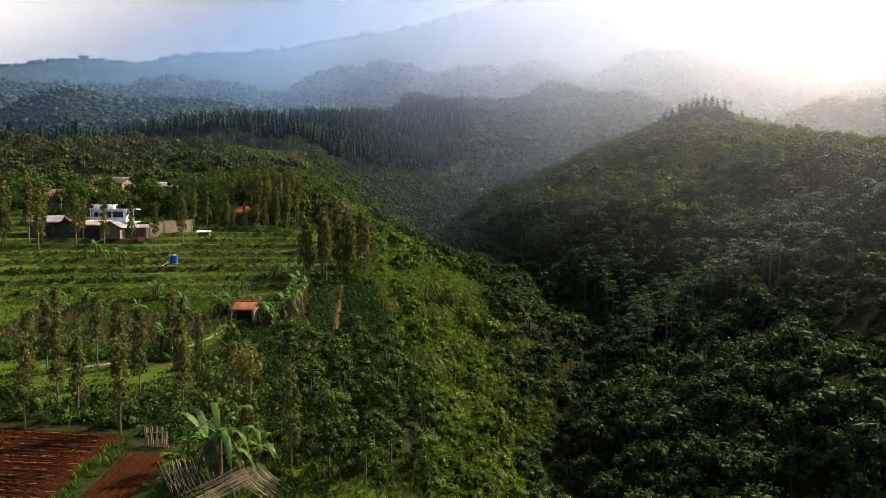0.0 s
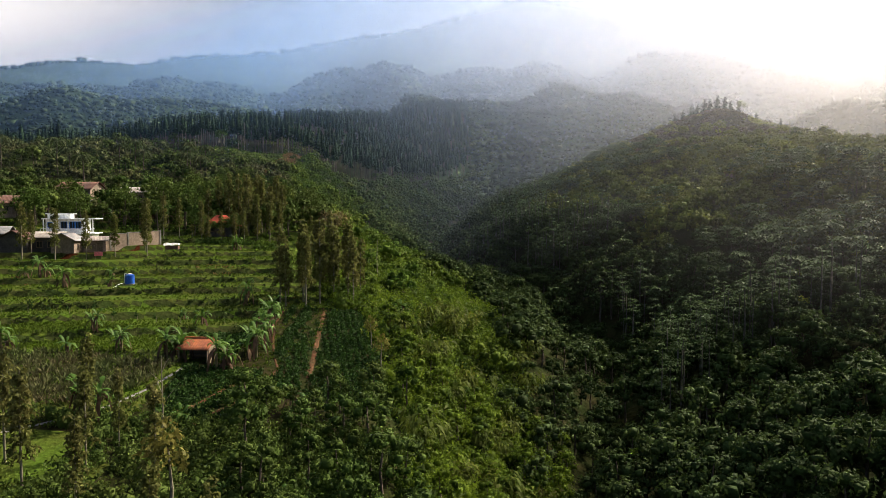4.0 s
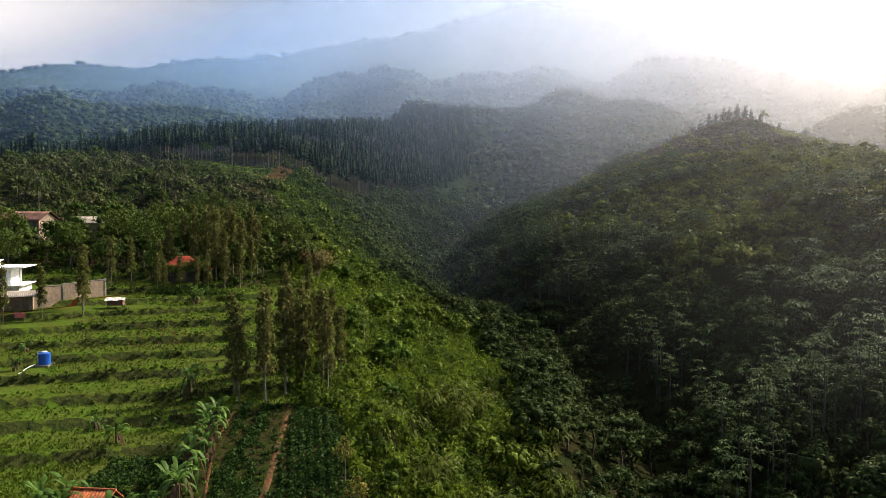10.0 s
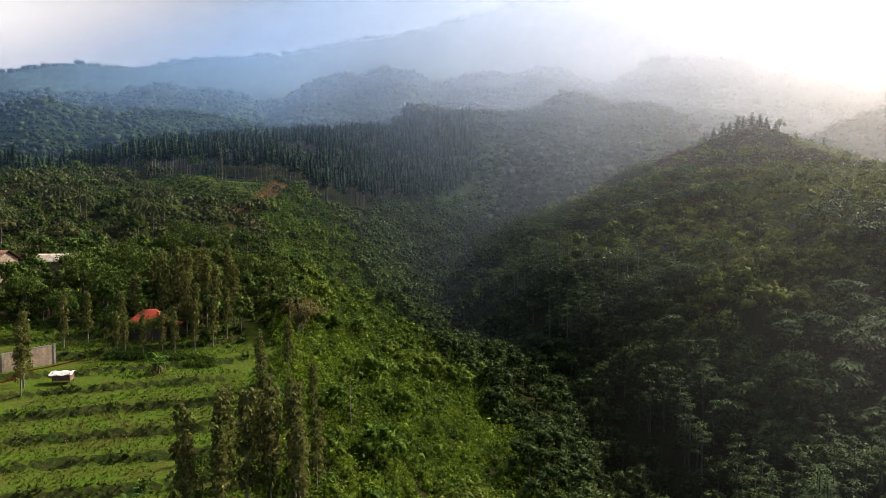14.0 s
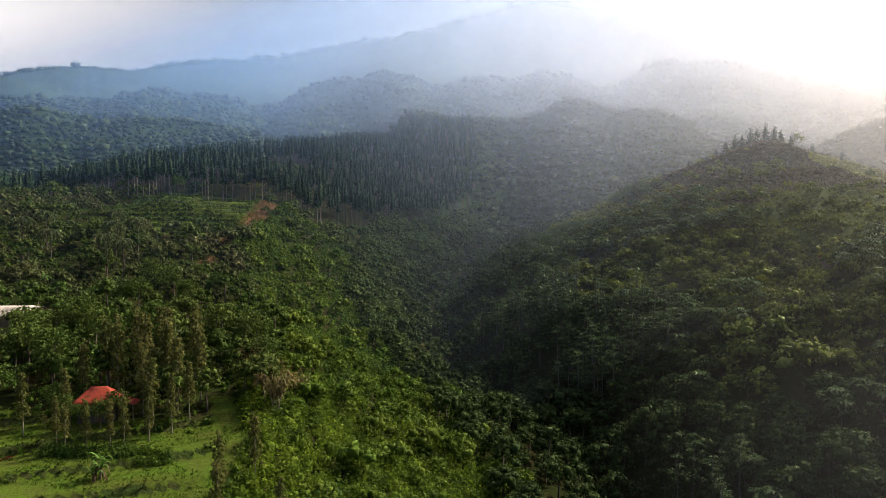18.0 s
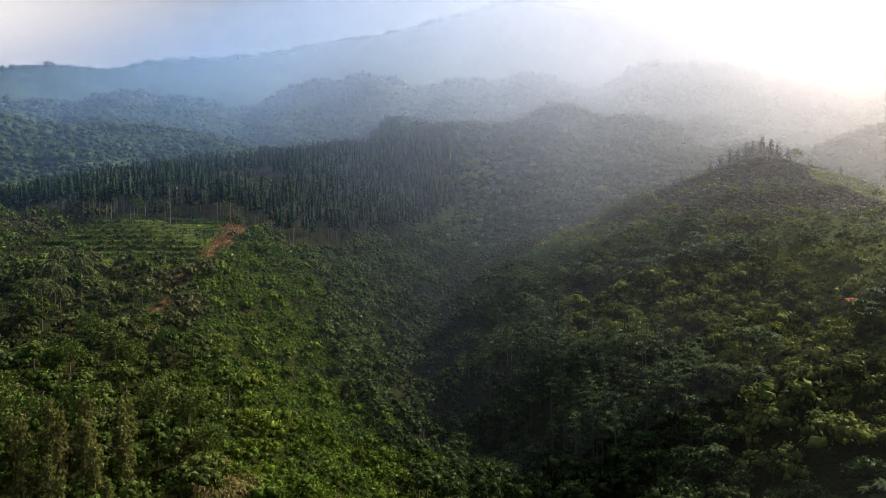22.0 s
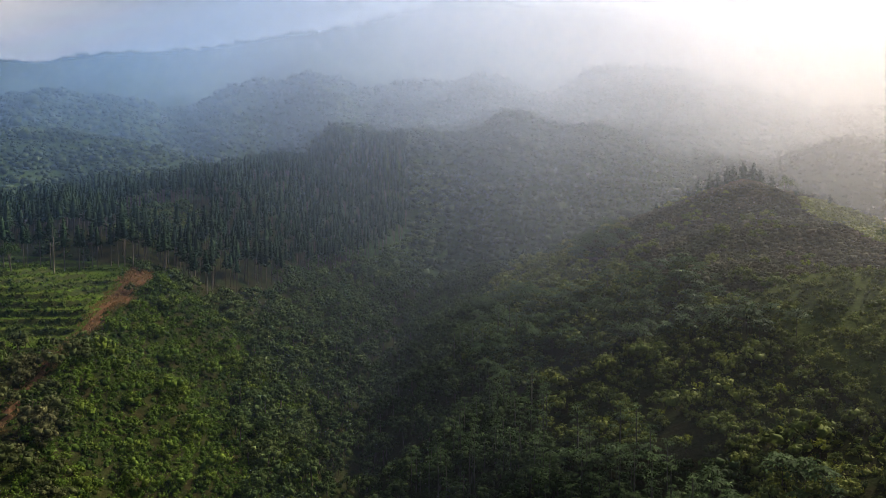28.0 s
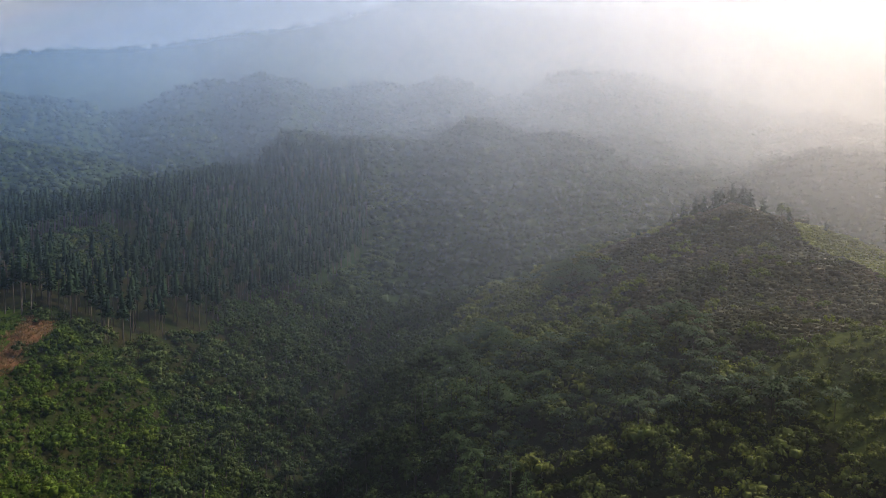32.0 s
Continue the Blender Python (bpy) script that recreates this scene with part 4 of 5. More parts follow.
TIN = material("weathered tin roofing", (0.4, 0.36, 0.31), 0.7, (0.22, 0.18, 0.15), 0.5, 3.0)
GREY_TIN = material("grey tin roofing", (0.2, 0.2, 0.2), 0.6, (0.3, 0.27, 0.25), 0.6, 3.0)
RED_TILE = material("red clay tiles", (0.3, 0.045, 0.022), 0.8, (0.2, 0.035, 0.02), 0.9, 5.0)
OLD_TILE = material("old orange clay tiles", (0.42, 0.13, 0.05), 0.8, (0.22, 0.08, 0.045), 1.2, 5.0)
BROWN_TILE = material("brown clay tiles", (0.17, 0.085, 0.06), 0.8, (0.1, 0.06, 0.05), 0.8, 4.0)
BRICK_WALL = material("plastered brick wall", (0.27, 0.2, 0.15), 0.9, (0.18, 0.14, 0.105), 0.6, 3.5, 0.02)
WOOD = material("rough grey wood", (0.2, 0.15, 0.1), 0.85, (0.12, 0.09, 0.065), 0.8, 6.0)
CANE = material("dry bamboo poles", (0.5, 0.38, 0.2), 0.6, (0.35, 0.25, 0.13), 1.0, 5.0)
OLD_CANE = material("grey old bamboo", (0.3, 0.25, 0.17), 0.75, (0.2, 0.16, 0.11), 1.0, 5.0)
TANK_BLUE = material("blue moulded plastic", (0.012, 0.09, 0.42), 0.4, (0.01, 0.075, 0.36), 0.8, 6.0, spec=0.4)
TARP = material("pale plastic tarpaulin", (0.72, 0.7, 0.66), 0.5, (0.5, 0.46, 0.42), 1.2, 4.0)
PIPE = material("white plastic pipe", (0.75, 0.75, 0.7), 0.4, (0.6, 0.6, 0.56), 1.0, 5.0)
CONCRETE = material("worn concrete", (0.22, 0.21, 0.19), 0.9, (0.13, 0.12, 0.1), 0.7, 4.0)
PINK = material("pink painted board", (0.75, 0.2, 0.22), 0.6, (0.65, 0.16, 0.18), 1.0, 4.0)
BANANA = material("banana leaves", (0.075, 0.15, 0.022), 0.5, (0.045, 0.1, 0.016), 0.5, 1.5, 0, 0.35, 0.3, spec=0.3)
DRY_LEAF = material("dry brown leaves", (0.085, 0.06, 0.035), 0.9, (0.055, 0.038, 0.022), 0.6, 2.0, 0, 0.2, 0.4)
BANANA_STEM = material("banana stem", (0.13, 0.12, 0.06), 0.7, (0.1, 0.065, 0.035), 0.7, 3.0)
PILLAR_LEAF = material("plantation tree leaves", (0.08, 0.1, 0.022), 0.6, (0.105, 0.11, 0.03), 0.3, 0.8, 0, 0.45, 0.6)
YELLOW_LEAF = material("yellowing tree leaves", (0.16, 0.15, 0.03), 0.55, (0.11, 0.12, 0.025), 0.3, 0.8, 0, 0.35, 0.6)
BROWN_LEAF = material("browning bamboo leaves", (0.15, 0.11, 0.04), 0.6, (0.09, 0.085, 0.025), 0.25, 0.8, 0, 0.3, 0.5)
CROP = material("dark crop leaves", (0.026, 0.06, 0.01), 0.6, (0.018, 0.045, 0.008), 0.5, 1.5, 0, 0.25, 0.6)
BLADE = material("field grass blades", (0.066, 0.115, 0.009), 0.7, (0.045, 0.075, 0.008), 0.2, 1.0, 0, 0.35, 0.6)
DRY_GRASS = material("dry straw-coloured grass", (0.19, 0.13, 0.05), 0.8, (0.12, 0.09, 0.035), 0.4, 1.5, 0, 0.3, 0.6)
PALM_LEAF = material("palm fronds", (0.045, 0.075, 0.025), 0.5, (0.07, 0.085, 0.03), 0.3, 1.0, 0, 0.25, 0.5)
YELLOW_TOP = material("bright yellow-green shoots", (0.22, 0.25, 0.02), 0.6, (0.15, 0.2, 0.02), 0.3, 1.0, 0, 0.35, 0.5)


# ---------------------------------------------------------------- houses
def window(parent, at, w, h, frame_mat, bars=1, depth=0.1):
    """A window in a wall that faces -y: frame, panes and bars."""
    f = 0.09
    fr = joined(box((w + f, depth, f), (0, 0, h / 2)), box((w + f, depth, f), (0, 0, -h / 2)), box((f, depth, h - f), (-w / 2, 0, 0)), box((f, depth, h - f), (w / 2, 0, 0)),
                *[box((f * 0.7, depth * 0.8, h - f), (-w / 2 + w * (k + 1) / (bars + 1), 0, 0)) for k in range(bars)])
    ob = part("window", fr, frame_mat, parent, "blue-framed window" if frame_mat is BLUE_FRAME else "")
    ob.location = at
    for k in range(bars + 1):
        pw = (w - f) / (bars + 1)
        part("pane", box((pw, 0.02, h - f), (-w / 2 + w * (k + 0.5) / (bars + 1), 0.03, 0), bevel=0), GLASS, ob)
    return ob


def hip_roof(w, d, rise, over, z, thick=0.12, ridge=0.35):
    """A hipped roof with a ridge, ribbed like tile courses, over w by d."""
    W, D, r = w / 2 + over, d / 2 + over, (w / 2 + over) * ridge
    bits = []
    corners = [(-W, -D), (W, -D), (W, D), (-W, D)]
    tops = [(-r, 0), (r, 0)]
    for a, b, ta, tb in ((0, 1, 0, 1), (1, 2, 1, 1), (2, 3, 1, 0), (3, 0, 0, 0)):
        n = 18
        A, B = np.array([*corners[a], z]), np.array([*corners[b], z])
        TA, TB = np.array([*tops[ta], z + rise]), np.array([*tops[tb], z + rise])
        t = np.linspace(0, 1, n + 1)
        low, high = A + (B - A) * t[:, None], TA + (TB - TA) * t[:, None]
        rows = 7
        co = []
        for k in range(rows + 1):
            u = k / rows
            co.append(low + (high - low) * u + np.array([0, 0, 1]) * (0.05 * (np.arange(n + 1) % 2) * (1 - u * 0.6) + 0.03 * (k % 2))[:, None])
        co = np.concatenate(co)
        i = (np.arange(rows)[:, None] * (n + 1) + np.arange(n)).ravel()
        q = np.stack([i, i + 1, i + n + 2, i + n + 1], -1)
        bits.append((co, q))
    return bits


def gable_house(name, x, y, turn, w, d, h, rise, wall, roof, label, sink=0.4, windows=2, over=0.5):
    z = min(ground_at(x + a * w / 2, y + b * d / 2) for a in (-1, 1) for b in (-1, 1))
    h += ground_at(x, y) - z
    hs = thing(name, pose(x, y, z, 0, 0, turn), label, "house", "village houses")
    part("wall_shell", box((w, d, h + sink), (0, 0, (h - sink) / 2)), wall, hs)
    slope = math.hypot(d / 2 + over, rise)
    tilt = rise / (d / 2 + over)
    for s in (1, -1):
        ob = quads_part("roof", corrugated(w + 2 * over, d / 2 + over, rise, 0.24, 0.05, 0.03), roof, hs)
        ob.matrix_local = pose(0, 0, h - over * tilt * 0.6, 0, 0, 0 if s > 0 else 180) @ pose(0, -(d / 2 + over) / 2, 0)
    for sx in (-1, 1):
        gb = bmesh.new()
        v = [gb.verts.new((sx * (w / 2 - 0.02), a, b)) for a, b in ((-d / 2, h), (d / 2, h), (0, h + rise * 0.75))]
        v2 = [gb.verts.new((sx * (w / 2 - 0.18), q.co.y, q.co.z)) for q in v]
        gb.faces.new(v)
        gb.faces.new(v2[::-1])
        for k in range(3):
            gb.faces.new((v[k], v2[k], v2[(k + 1) % 3], v[(k + 1) % 3]))
        part("gable", gb, wall, hs)
    for k in range(windows):
        window(hs, (-w / 2 + w * (k + 0.7) / (windows + 0.6), -d / 2 - 0.02, h - 1.25), 0.9, 1.0, WOOD)
    dr = part("door", box((0.85, 0.08, 2.0), (w / 2 - 0.9, -d / 2 - 0.03, h - 1.5)), WOOD, hs)
    part("door_handle", box((0.06, 0.06, 0.12), (w / 2 - 0.6, -d / 2 - 0.09, h - 1.5)), GREY_TIN, dr)
    return hs


def white_house():
    x, y = -66.4, 147.0
    z = 25.0
    hs = thing("white_house", pose(x, y, z, 0, 0, 16), "white two-storey house with a flat roof and blue windows", "house", "village houses")
    part("lower_storey", box((7.6, 6.6, 3.0), (0, 0, 1.2)), WHITE_WALL, hs)
    part("upper_storey", box((6.2, 5.8, 2.6), (-0.6, 0.3, 4.0)), WHITE_WALL, hs)
    part("roof_slab", box((8.6, 7.4, 0.16), (0.2, 0, 5.38)), WHITE_WALL, hs)
    part("roof_room", box((3.6, 3.6, 0.75), (-1.9, 0.6, 5.8)), WHITE_WALL, hs)
    part("roof_room_slab", box((4.3, 4.2, 0.12), (-1.9, 0.6, 6.24)), WHITE_WALL, hs)
    part("terrace_slab", box((8.8, 7.6, 0.16), (0, -0.2, 2.78)), WHITE_WALL, hs)
    for px in (3.9, -3.9):
        part("post", box((0.18, 0.18, 2.6), (px, -3.2, 4.05)), WHITE_WALL, hs)
    for k, px in enumerate((-0.2, 1.15, 2.0)):
        window(hs, (px - 0.6, -2.64, 4.25), 0.95, 1.2, BLUE_FRAME, 1)
    window(hs, (-3.0, -2.64, 4.3), 0.7, 0.9, BLUE_FRAME, 0)
    rail = part("railing", joined(box((8.6, 0.06, 0.06), (0, -3.9, 3.7)), *[box((0.04, 0.04, 0.85), (-4.2 + 0.42 * k, -3.9, 3.28), bevel=0) for k in range(21)]), WHITE_WALL, hs)
    part("door", box((0.9, 0.1, 2.0), (1.8, -3.33, 1.1)), WOOD, hs)
    window(hs, (-1.8, -3.33, 1.5), 1.2, 1.1, BLUE_FRAME, 1)


white_house()
gable_house("wooden_house", -76.0, 139.5, 12, 5.2, 4.4, 2.2, 1.3, DARK_BOARD, GREY_TIN, "dark boarded house with a grey tin roof")
gable_house("wooden_house", -70.6, 137.6, 100, 4.6, 4.2, 2.3, 1.5, DARK_BOARD, BROWN_TILE, "dark boarded house with a brown gable towards the field", windows=1)
gable_house("wooden_house", -66.2, 139.4, 8, 4.4, 4.0, 2.5, 1.0, DARK_BOARD, TIN, "dark boarded house with a pale tin roof and porch")
gable_house("wooden_house", -62.4, 137.4, 96, 3.8, 3.6, 2.2, 1.3, BRICK_WALL, GREY_TIN, "small plastered house with a grey gable roof", windows=1)
gable_house("shed", -59.6, 141.0, 24, 3.6, 3.2, 2.0, 0.7, BRICK_WALL, TIN, "low plastered shed with a pale tin roof", windows=1)
gable_house("tiled_house", -75.0, 196.5, 5, 8.0, 6.0, 3.4, 1.4, BRICK_WALL, TIN, "village house with a pale tin roof among trees")
gable_house("tiled_house", -86.5, 190.5, -8, 9.0, 6.0, 4.5, 1.9, BRICK_WALL, BROWN_TILE, "village house with a brown tiled roof among trees")
gable_house("tiled_house", -95.0, 173.5, 25, 7.0, 6.0, 2.8, 1.8, BRICK_WALL, BROWN_TILE, "village house with a reddish-brown tiled roof")
gable_house("hill_shack", 86.0, 234.0, 15, 3.0, 2.4, 1.9, 0.8, BRICK_WALL, RED_TILE, "small shack with a red roof on the hillside", windows=1, over=0.35)


def red_roof_house():
    x, y = -45.4, 165.5
    z = ground_at(x, y)
    hs = thing("red_roof_house", pose(x, y, z, 0, 0, 8), "small house with a bright red hipped tile roof between trees", "house", "village houses")
    part("wall_shell", box((4.4, 3.8, 3.0), (0, 0, 1.1)), DARK_BOARD, hs)
    for slope in hip_roof(4.4, 3.8, 1.7, 0.6, 2.6):
        ob = quads_part("roof_slope", slope, RED_TILE, hs)
        mod = ob.modifiers.new("thick", "SOLIDIFY")
        mod.thickness, mod.offset = 0.1, -1
    part("side_roof", joined(box((2.4, 2.8, 0.12), (3.6, 0.2, 2.25), (0, 12, 0))), RED_TILE, hs)
    part("door", box((0.9, 0.1, 1.9), (0.4, -1.92, 1.0)), WOOD, hs)
    for px in (2.7, 4.5):
        part("post", box((0.12, 0.12, 2.5), (px, -1.2, 0.9)), WOOD, hs)
    window(hs, (-1.3, -1.92, 1.5), 0.9, 0.9, WOOD)


red_roof_house()


def field_hut():
    x, y = -24.6, 89.6
    z = ground_at(x, y) - 0.15
    hs = thing("field_hut", pose(x, y, z, 0, 0, -6), "open field hut with an old orange tile roof", "hut")
    for k, s in enumerate((1, -1)):
        depth = 1.9 if s > 0 else 1.0
        ob = quads_part("roof", corrugated(3.4, depth, 0.85, 0.24, 0.06, 0.035), OLD_TILE, hs)
        ob.matrix_local = pose(0, 0.35, 1.55, 0, 0, 0 if s > 0 else 180) @ pose(0, -depth / 2, 0)
    part("ridge", tube_bm([(-1.72, 0.35, 2.42), (1.72, 0.35, 2.42)], 0.1), OLD_TILE, hs)
    for px in (-1.45, 1.45):
        for py in (-1.3, 1.1):
            part("post", box((0.12, 0.12, 1.7), (px, py, 0.8)), WOOD, hs)
    part("back_wall", box((2.9, 0.06, 1.6), (0, 1.1, 0.85)), DARK_BOARD, hs)
    part("side_wall", box((0.06, 2.2, 1.7), (1.5, 0, 0.9)), WOOD, hs)
    part("bench", box((2.5, 0.7, 0.1), (0, 0.6, 0.55)), WOOD, hs)


def tube_bm(line, r, sides=8):
    co, q = tube_along(line, r, sides)
    bm = bmesh.new()
    vs = [bm.verts.new(c) for c in co]
    for f in q:
        bm.faces.new([vs[i] for i in f])
    for ring in (vs[:sides], vs[-sides:]):
        bm.faces.new(ring)
    return bm


def tube_along(line, r, sides=8):
    """A round bar along any line."""
    line = np.array(line, float)
    d = unit(np.gradient(line, axis=0))
    ref = np.array([0, 0, 1.0]) if abs(d[0][2]) < 0.8 else np.array([1.0, 0, 0])
    u = unit(np.cross(d, ref))
    v = np.cross(d, u)
    a = np.linspace(0, 2 * np.pi, sides, endpoint=False)
    r = np.broadcast_to(r, len(line))
    co = line[:, None] + (u[:, None] * np.cos(a)[None, :, None] + v[:, None] * np.sin(a)[None, :, None]) * r[:, None, None]
    q = []
    for k in range(len(line) - 1):
        for s in range(sides):
            t = (s + 1) % sides
            q.append((k * sides + s, k * sides + t, (k + 1) * sides + t, (k + 1) * sides + s))
    return co.reshape(-1, 3), np.array(q)


field_hut()


def water_tank():
    x, y = -44.7, 120.3
    z = ground_at(x, y)
    t = thing("water_tank", pose(x, y, z, 0, 0, 0), "blue plastic water tank standing on the terrace", "water tank")
    part("base", box((1.5, 1.5, 0.3), (0, 0, 0.05)), CONCRETE, t)
    body = joined(*[drum(0.62, 0.62, 0.2, (0, 0, 0.2 + 0.24 * k), sides=24) for k in range(5)], *[drum(0.64, 0.64, 0.05, (0, 0, 0.4 + 0.24 * k), sides=24) for k in range(5)])
    part("body", body, TANK_BLUE, t)
    part("shoulder", drum(0.62, 0.34, 0.16, (0, 0, 1.4), sides=24), TANK_BLUE, t)
    part("lid", drum(0.3, 0.27, 0.1, (0, 0, 1.55), sides=20), TARP, t, "pale round lid")
    part("inlet_pipe", tube_bm([(-0.75, 0, 0.1), (-0.75, 0, 1.5), (-0.72, 0, 1.62), (-0.3, 0, 1.62)], 0.035), PIPE, t, "white inlet pipe")
    hose = [(-45.2, 119.4), (-45.3, 118.4), (-45.2, 117.4), (-45.0, 116.5), (-45.0, 115.8)]
    line = [(hx, hy, ground_at(hx, hy) + 0.12 + 0.25 * (1 - k / 4)) for k, (hx, hy) in enumerate(hose)]
    tagged(part("hose", tube_bm(line, 0.035), PIPE), "white plastic hose lying down the terrace bank", "hose")


water_tank()


def tarp_shelter():
    x, y = -47.4, 144.0
    z = ground_at(x, y)
    t = thing("tarp_shelter", pose(x, y, z, 0, 0, 8), "low animal shelter under a pale tarpaulin at the field's end", "shelter")
    part("pen", joined(box((2.1, 0.05, 0.6), (0, -0.7, 0.75)), box((2.1, 0.05, 0.6), (0, 0.7, 0.75)), box((0.05, 1.4, 0.6), (-1.05, 0, 0.75)), box((0.05, 1.4, 0.6), (1.05, 0, 0.75))), BROWN_TILE, t)
    part("floor", box((2.2, 1.5, 0.08), (0, 0, 0.45)), WOOD, t)
    for px in (-1.0, 1.0):
        for py in (-0.68, 0.68):
            part("post", box((0.1, 0.1, 1.6), (px, py, 0.6)), WOOD, t)
    rim = np.linspace(-1.35, 1.35, 12)
    col = np.linspace(-1.0, 1.0, 9)
    X, Y = np.meshgrid(rim, col)
    Z = 1.5 - 0.3 * np.abs(Y) ** 1.5 + 0.05 * np.sin(X * 5 + Y * 3) + 0.04 * np.sin(Y * 9 - X * 2)
    i = (np.arange(8)[:, None] * 12 + np.arange(11)).ravel()
    co = np.stack([X, Y, Z], -1).reshape(-1, 3)
    q = np.stack([i, i + 1, i + 13, i + 12], -1)
    quads_part("tarpaulin", merge((co, q), (co - np.array([0, 0, 0.03]), q[:, ::-1])), TARP, t, "pale crumpled tarpaulin")


tarp_shelter()


def boundary_wall():
    line = [(-59.5, 139.5), (-57.6, 142.5), (-55.8, 145.4), (-54.0, 148.2), (-52.3, 151.0)]
    w = tagged(new("boundary_wall"), "plastered brick boundary wall along the lane", "wall", kind="structure")
    for (ax, ay), (bx, by) in zip(line, line[1:]):
        z = max(ground_at(ax, ay), ground_at(bx, by)) + 0.12 * (ay - 139.5) / 2
        a = math.degrees(math.atan2(by - ay, bx - ax))
        L = math.hypot(bx - ax, by - ay)
        m = pose((ax + bx) / 2, (ay + by) / 2, z, 0, 0, a)
        p1 = part("wall_panel", box((L - 0.02, 0.18, 3.2), (0, 0, 0.35)), BRICK_WALL, w)
        p1.matrix_local = m
        part("coping", box((L, 0.28, 0.1), (0, 0, 2.0)), CONCRETE, p1)
        part("pillar", box((0.32, 0.32, 3.5), (L / 2, 0, 0.4)), CONCRETE, p1)


boundary_wall()
z = ground_at(-54.6, 136.0)
sg = thing("sign_board", pose(-56.4, 135.6, ground_at(-56.4, 135.6), 0, 0, 10), "blank pink painted board on two posts", "board")
part("board", box((1.3, 0.05, 0.7), (0, 0, 0.9)), PINK, sg)
for px in (-0.5, 0.5):
    part("post", box((0.07, 0.07, 1.4), (px, 0.06, 0.5)), WOOD, sg)

# lanes and tracks
for nm, line, wide, mat, lab in (
    ("drain_path", DRAIN, 0.55, CONCRETE, "narrow pale concrete channel between the plots"),
    ("soil_path", [(-15.6, 112.6), (-14.8, 104), (-14.0, 96.6), (-13.4, 91), (-12.9, 86.0)], 0.95, TRACK, "narrow trodden path of red soil through the crop"),
    ("soil_path", [(-18.6, 84.5), (-19.5, 82), (-20.6, 78), (-22.0, 75.2)], 0.85, TRACK, "narrow trodden path of red soil between plots"),
    ("soil_path", [(-16.2, 88), (-17.1, 81.6), (-18.6, 76.5), (-19.6, 73.2)], 0.85, TRACK, "narrow trodden path of red soil between plots"),
    ("soil_path", [(-20.6, 110), (-20.2, 103), (-18.6, 96), (-17.6, 92), (-16.4, 88.4)], 0.45, TRACK, "narrow trodden path of red soil between plots"),
    ("lane", [(-62, 134.2), (-58.2, 138.2), (-55.0, 143.5), (-51.6, 149.4), (-50, 154)], 1.2, RED_SOIL, "dirt lane beside the boundary wall"),
):
    ob = quads_part(nm, ribbon(line, wide, 0.05), mat, None)
    tagged(ob, lab, "path", kind="structure")


# ---------------------------------------------------------------- single trees and plants
def tree_thing(name, shape, leaf_mat, wood_mat, label, category="tree", group=""):
    t = thing(name, pose(0, 0, 0), label, category, group)
    quads_part("crown", shape[0], leaf_mat, t)
    quads_part("trunk", shape[1], wood_mat, t)
    return t


def settle(proto, places, base=1.0, sink=0.1):
    """Copies of a thing on the ground at (x, y, size), the first place taken by the thing itself."""
    proto.matrix_basis = Matrix()
    spots = [pose(x, y, ground_at(x, y) - sink, 0, 0, (x * 37 + y * 91) % 360) @ Matrix.Diagonal((s * base, s * base, s * base, 1)) for x, y, s in places]
    for m in spots[1:]:
        copy_thing(proto, m)
    proto.matrix_basis = spots[0]


PILLAR_LABEL = "tall narrow plantation tree with large drooping leaves"
pillars = [tree_thing("plantation_tree", pillar(10.0, 2.05, 21, 16, 0.38), PILLAR_LEAF, PALE_STEM, PILLAR_LABEL, group="plantation trees") for _ in range(4)]
corner = [(-22.3, 116, 1.1), (-21.0, 113.5, 0.9), (-19.4, 117.4, 1.15), (-18.1, 112.5, 1.0), (-17.0, 116.6, 1.2), (-15.2, 117.4, 1.05), (-13.4, 119, 1.1), (-12.2, 115, 0.95), (-12.0, 122, 0.9), (-16.0, 121, 1.1), (-20.2, 121.5, 1.0), (-18.0, 124.5, 0.9), (-14.6, 126, 0.9), (-16.8, 133, 0.7), (-15.5, 139, 0.7), (-19.2, 131, 0.8), (-21.5, 139, 0.8), (-23.5, 146, 0.75), (-20.8, 150, 0.8)]
house_side = [(-62.2, 133.2, 0.85), (-57.4, 133.6, 0.8), (-54.4, 137.2, 0.75), (-52.0, 143.6, 0.9), (-50.9, 141.6, 0.95), (-66.5, 131.5, 0.9), (-71, 128.6, 1.1), (-74.2, 130, 1.2), (-69.4, 124.4, 1.1), (-76, 126, 1.1), (-80.2, 128.2, 1.15), (-73.5, 121.2, 1.0), (-79, 120.4, 1.1), (-84, 124, 1.1), (-67, 135, 0.7), (-86, 131, 1.2), (-50.0, 139.5, 0.85)]
near_rows = [(-31.6, 58.8, 0.73), (-31.2, 53.4, 0.71), (-24.1, 53.4, 0.73), (-25.5, 60.4, 0.83), (-13.9, 51, 0.71), (-10.4, 49, 0.73), (-26.9, 71.4, 0.73), (-28.4, 55.8, 0.71), (-35.2, 61, 0.71), (-38, 56.4, 0.77), (-29.3, 65, 0.78), (-33, 68.6, 0.73), (-36.6, 66.4, 0.71), (-40.4, 63.4, 0.78), (-23.6, 64.4, 0.71), (-21.0, 58, 0.65), (-18.4, 62.8, 0.71), (-23, 68, 0.59), (-38.6, 71.8, 0.71)]
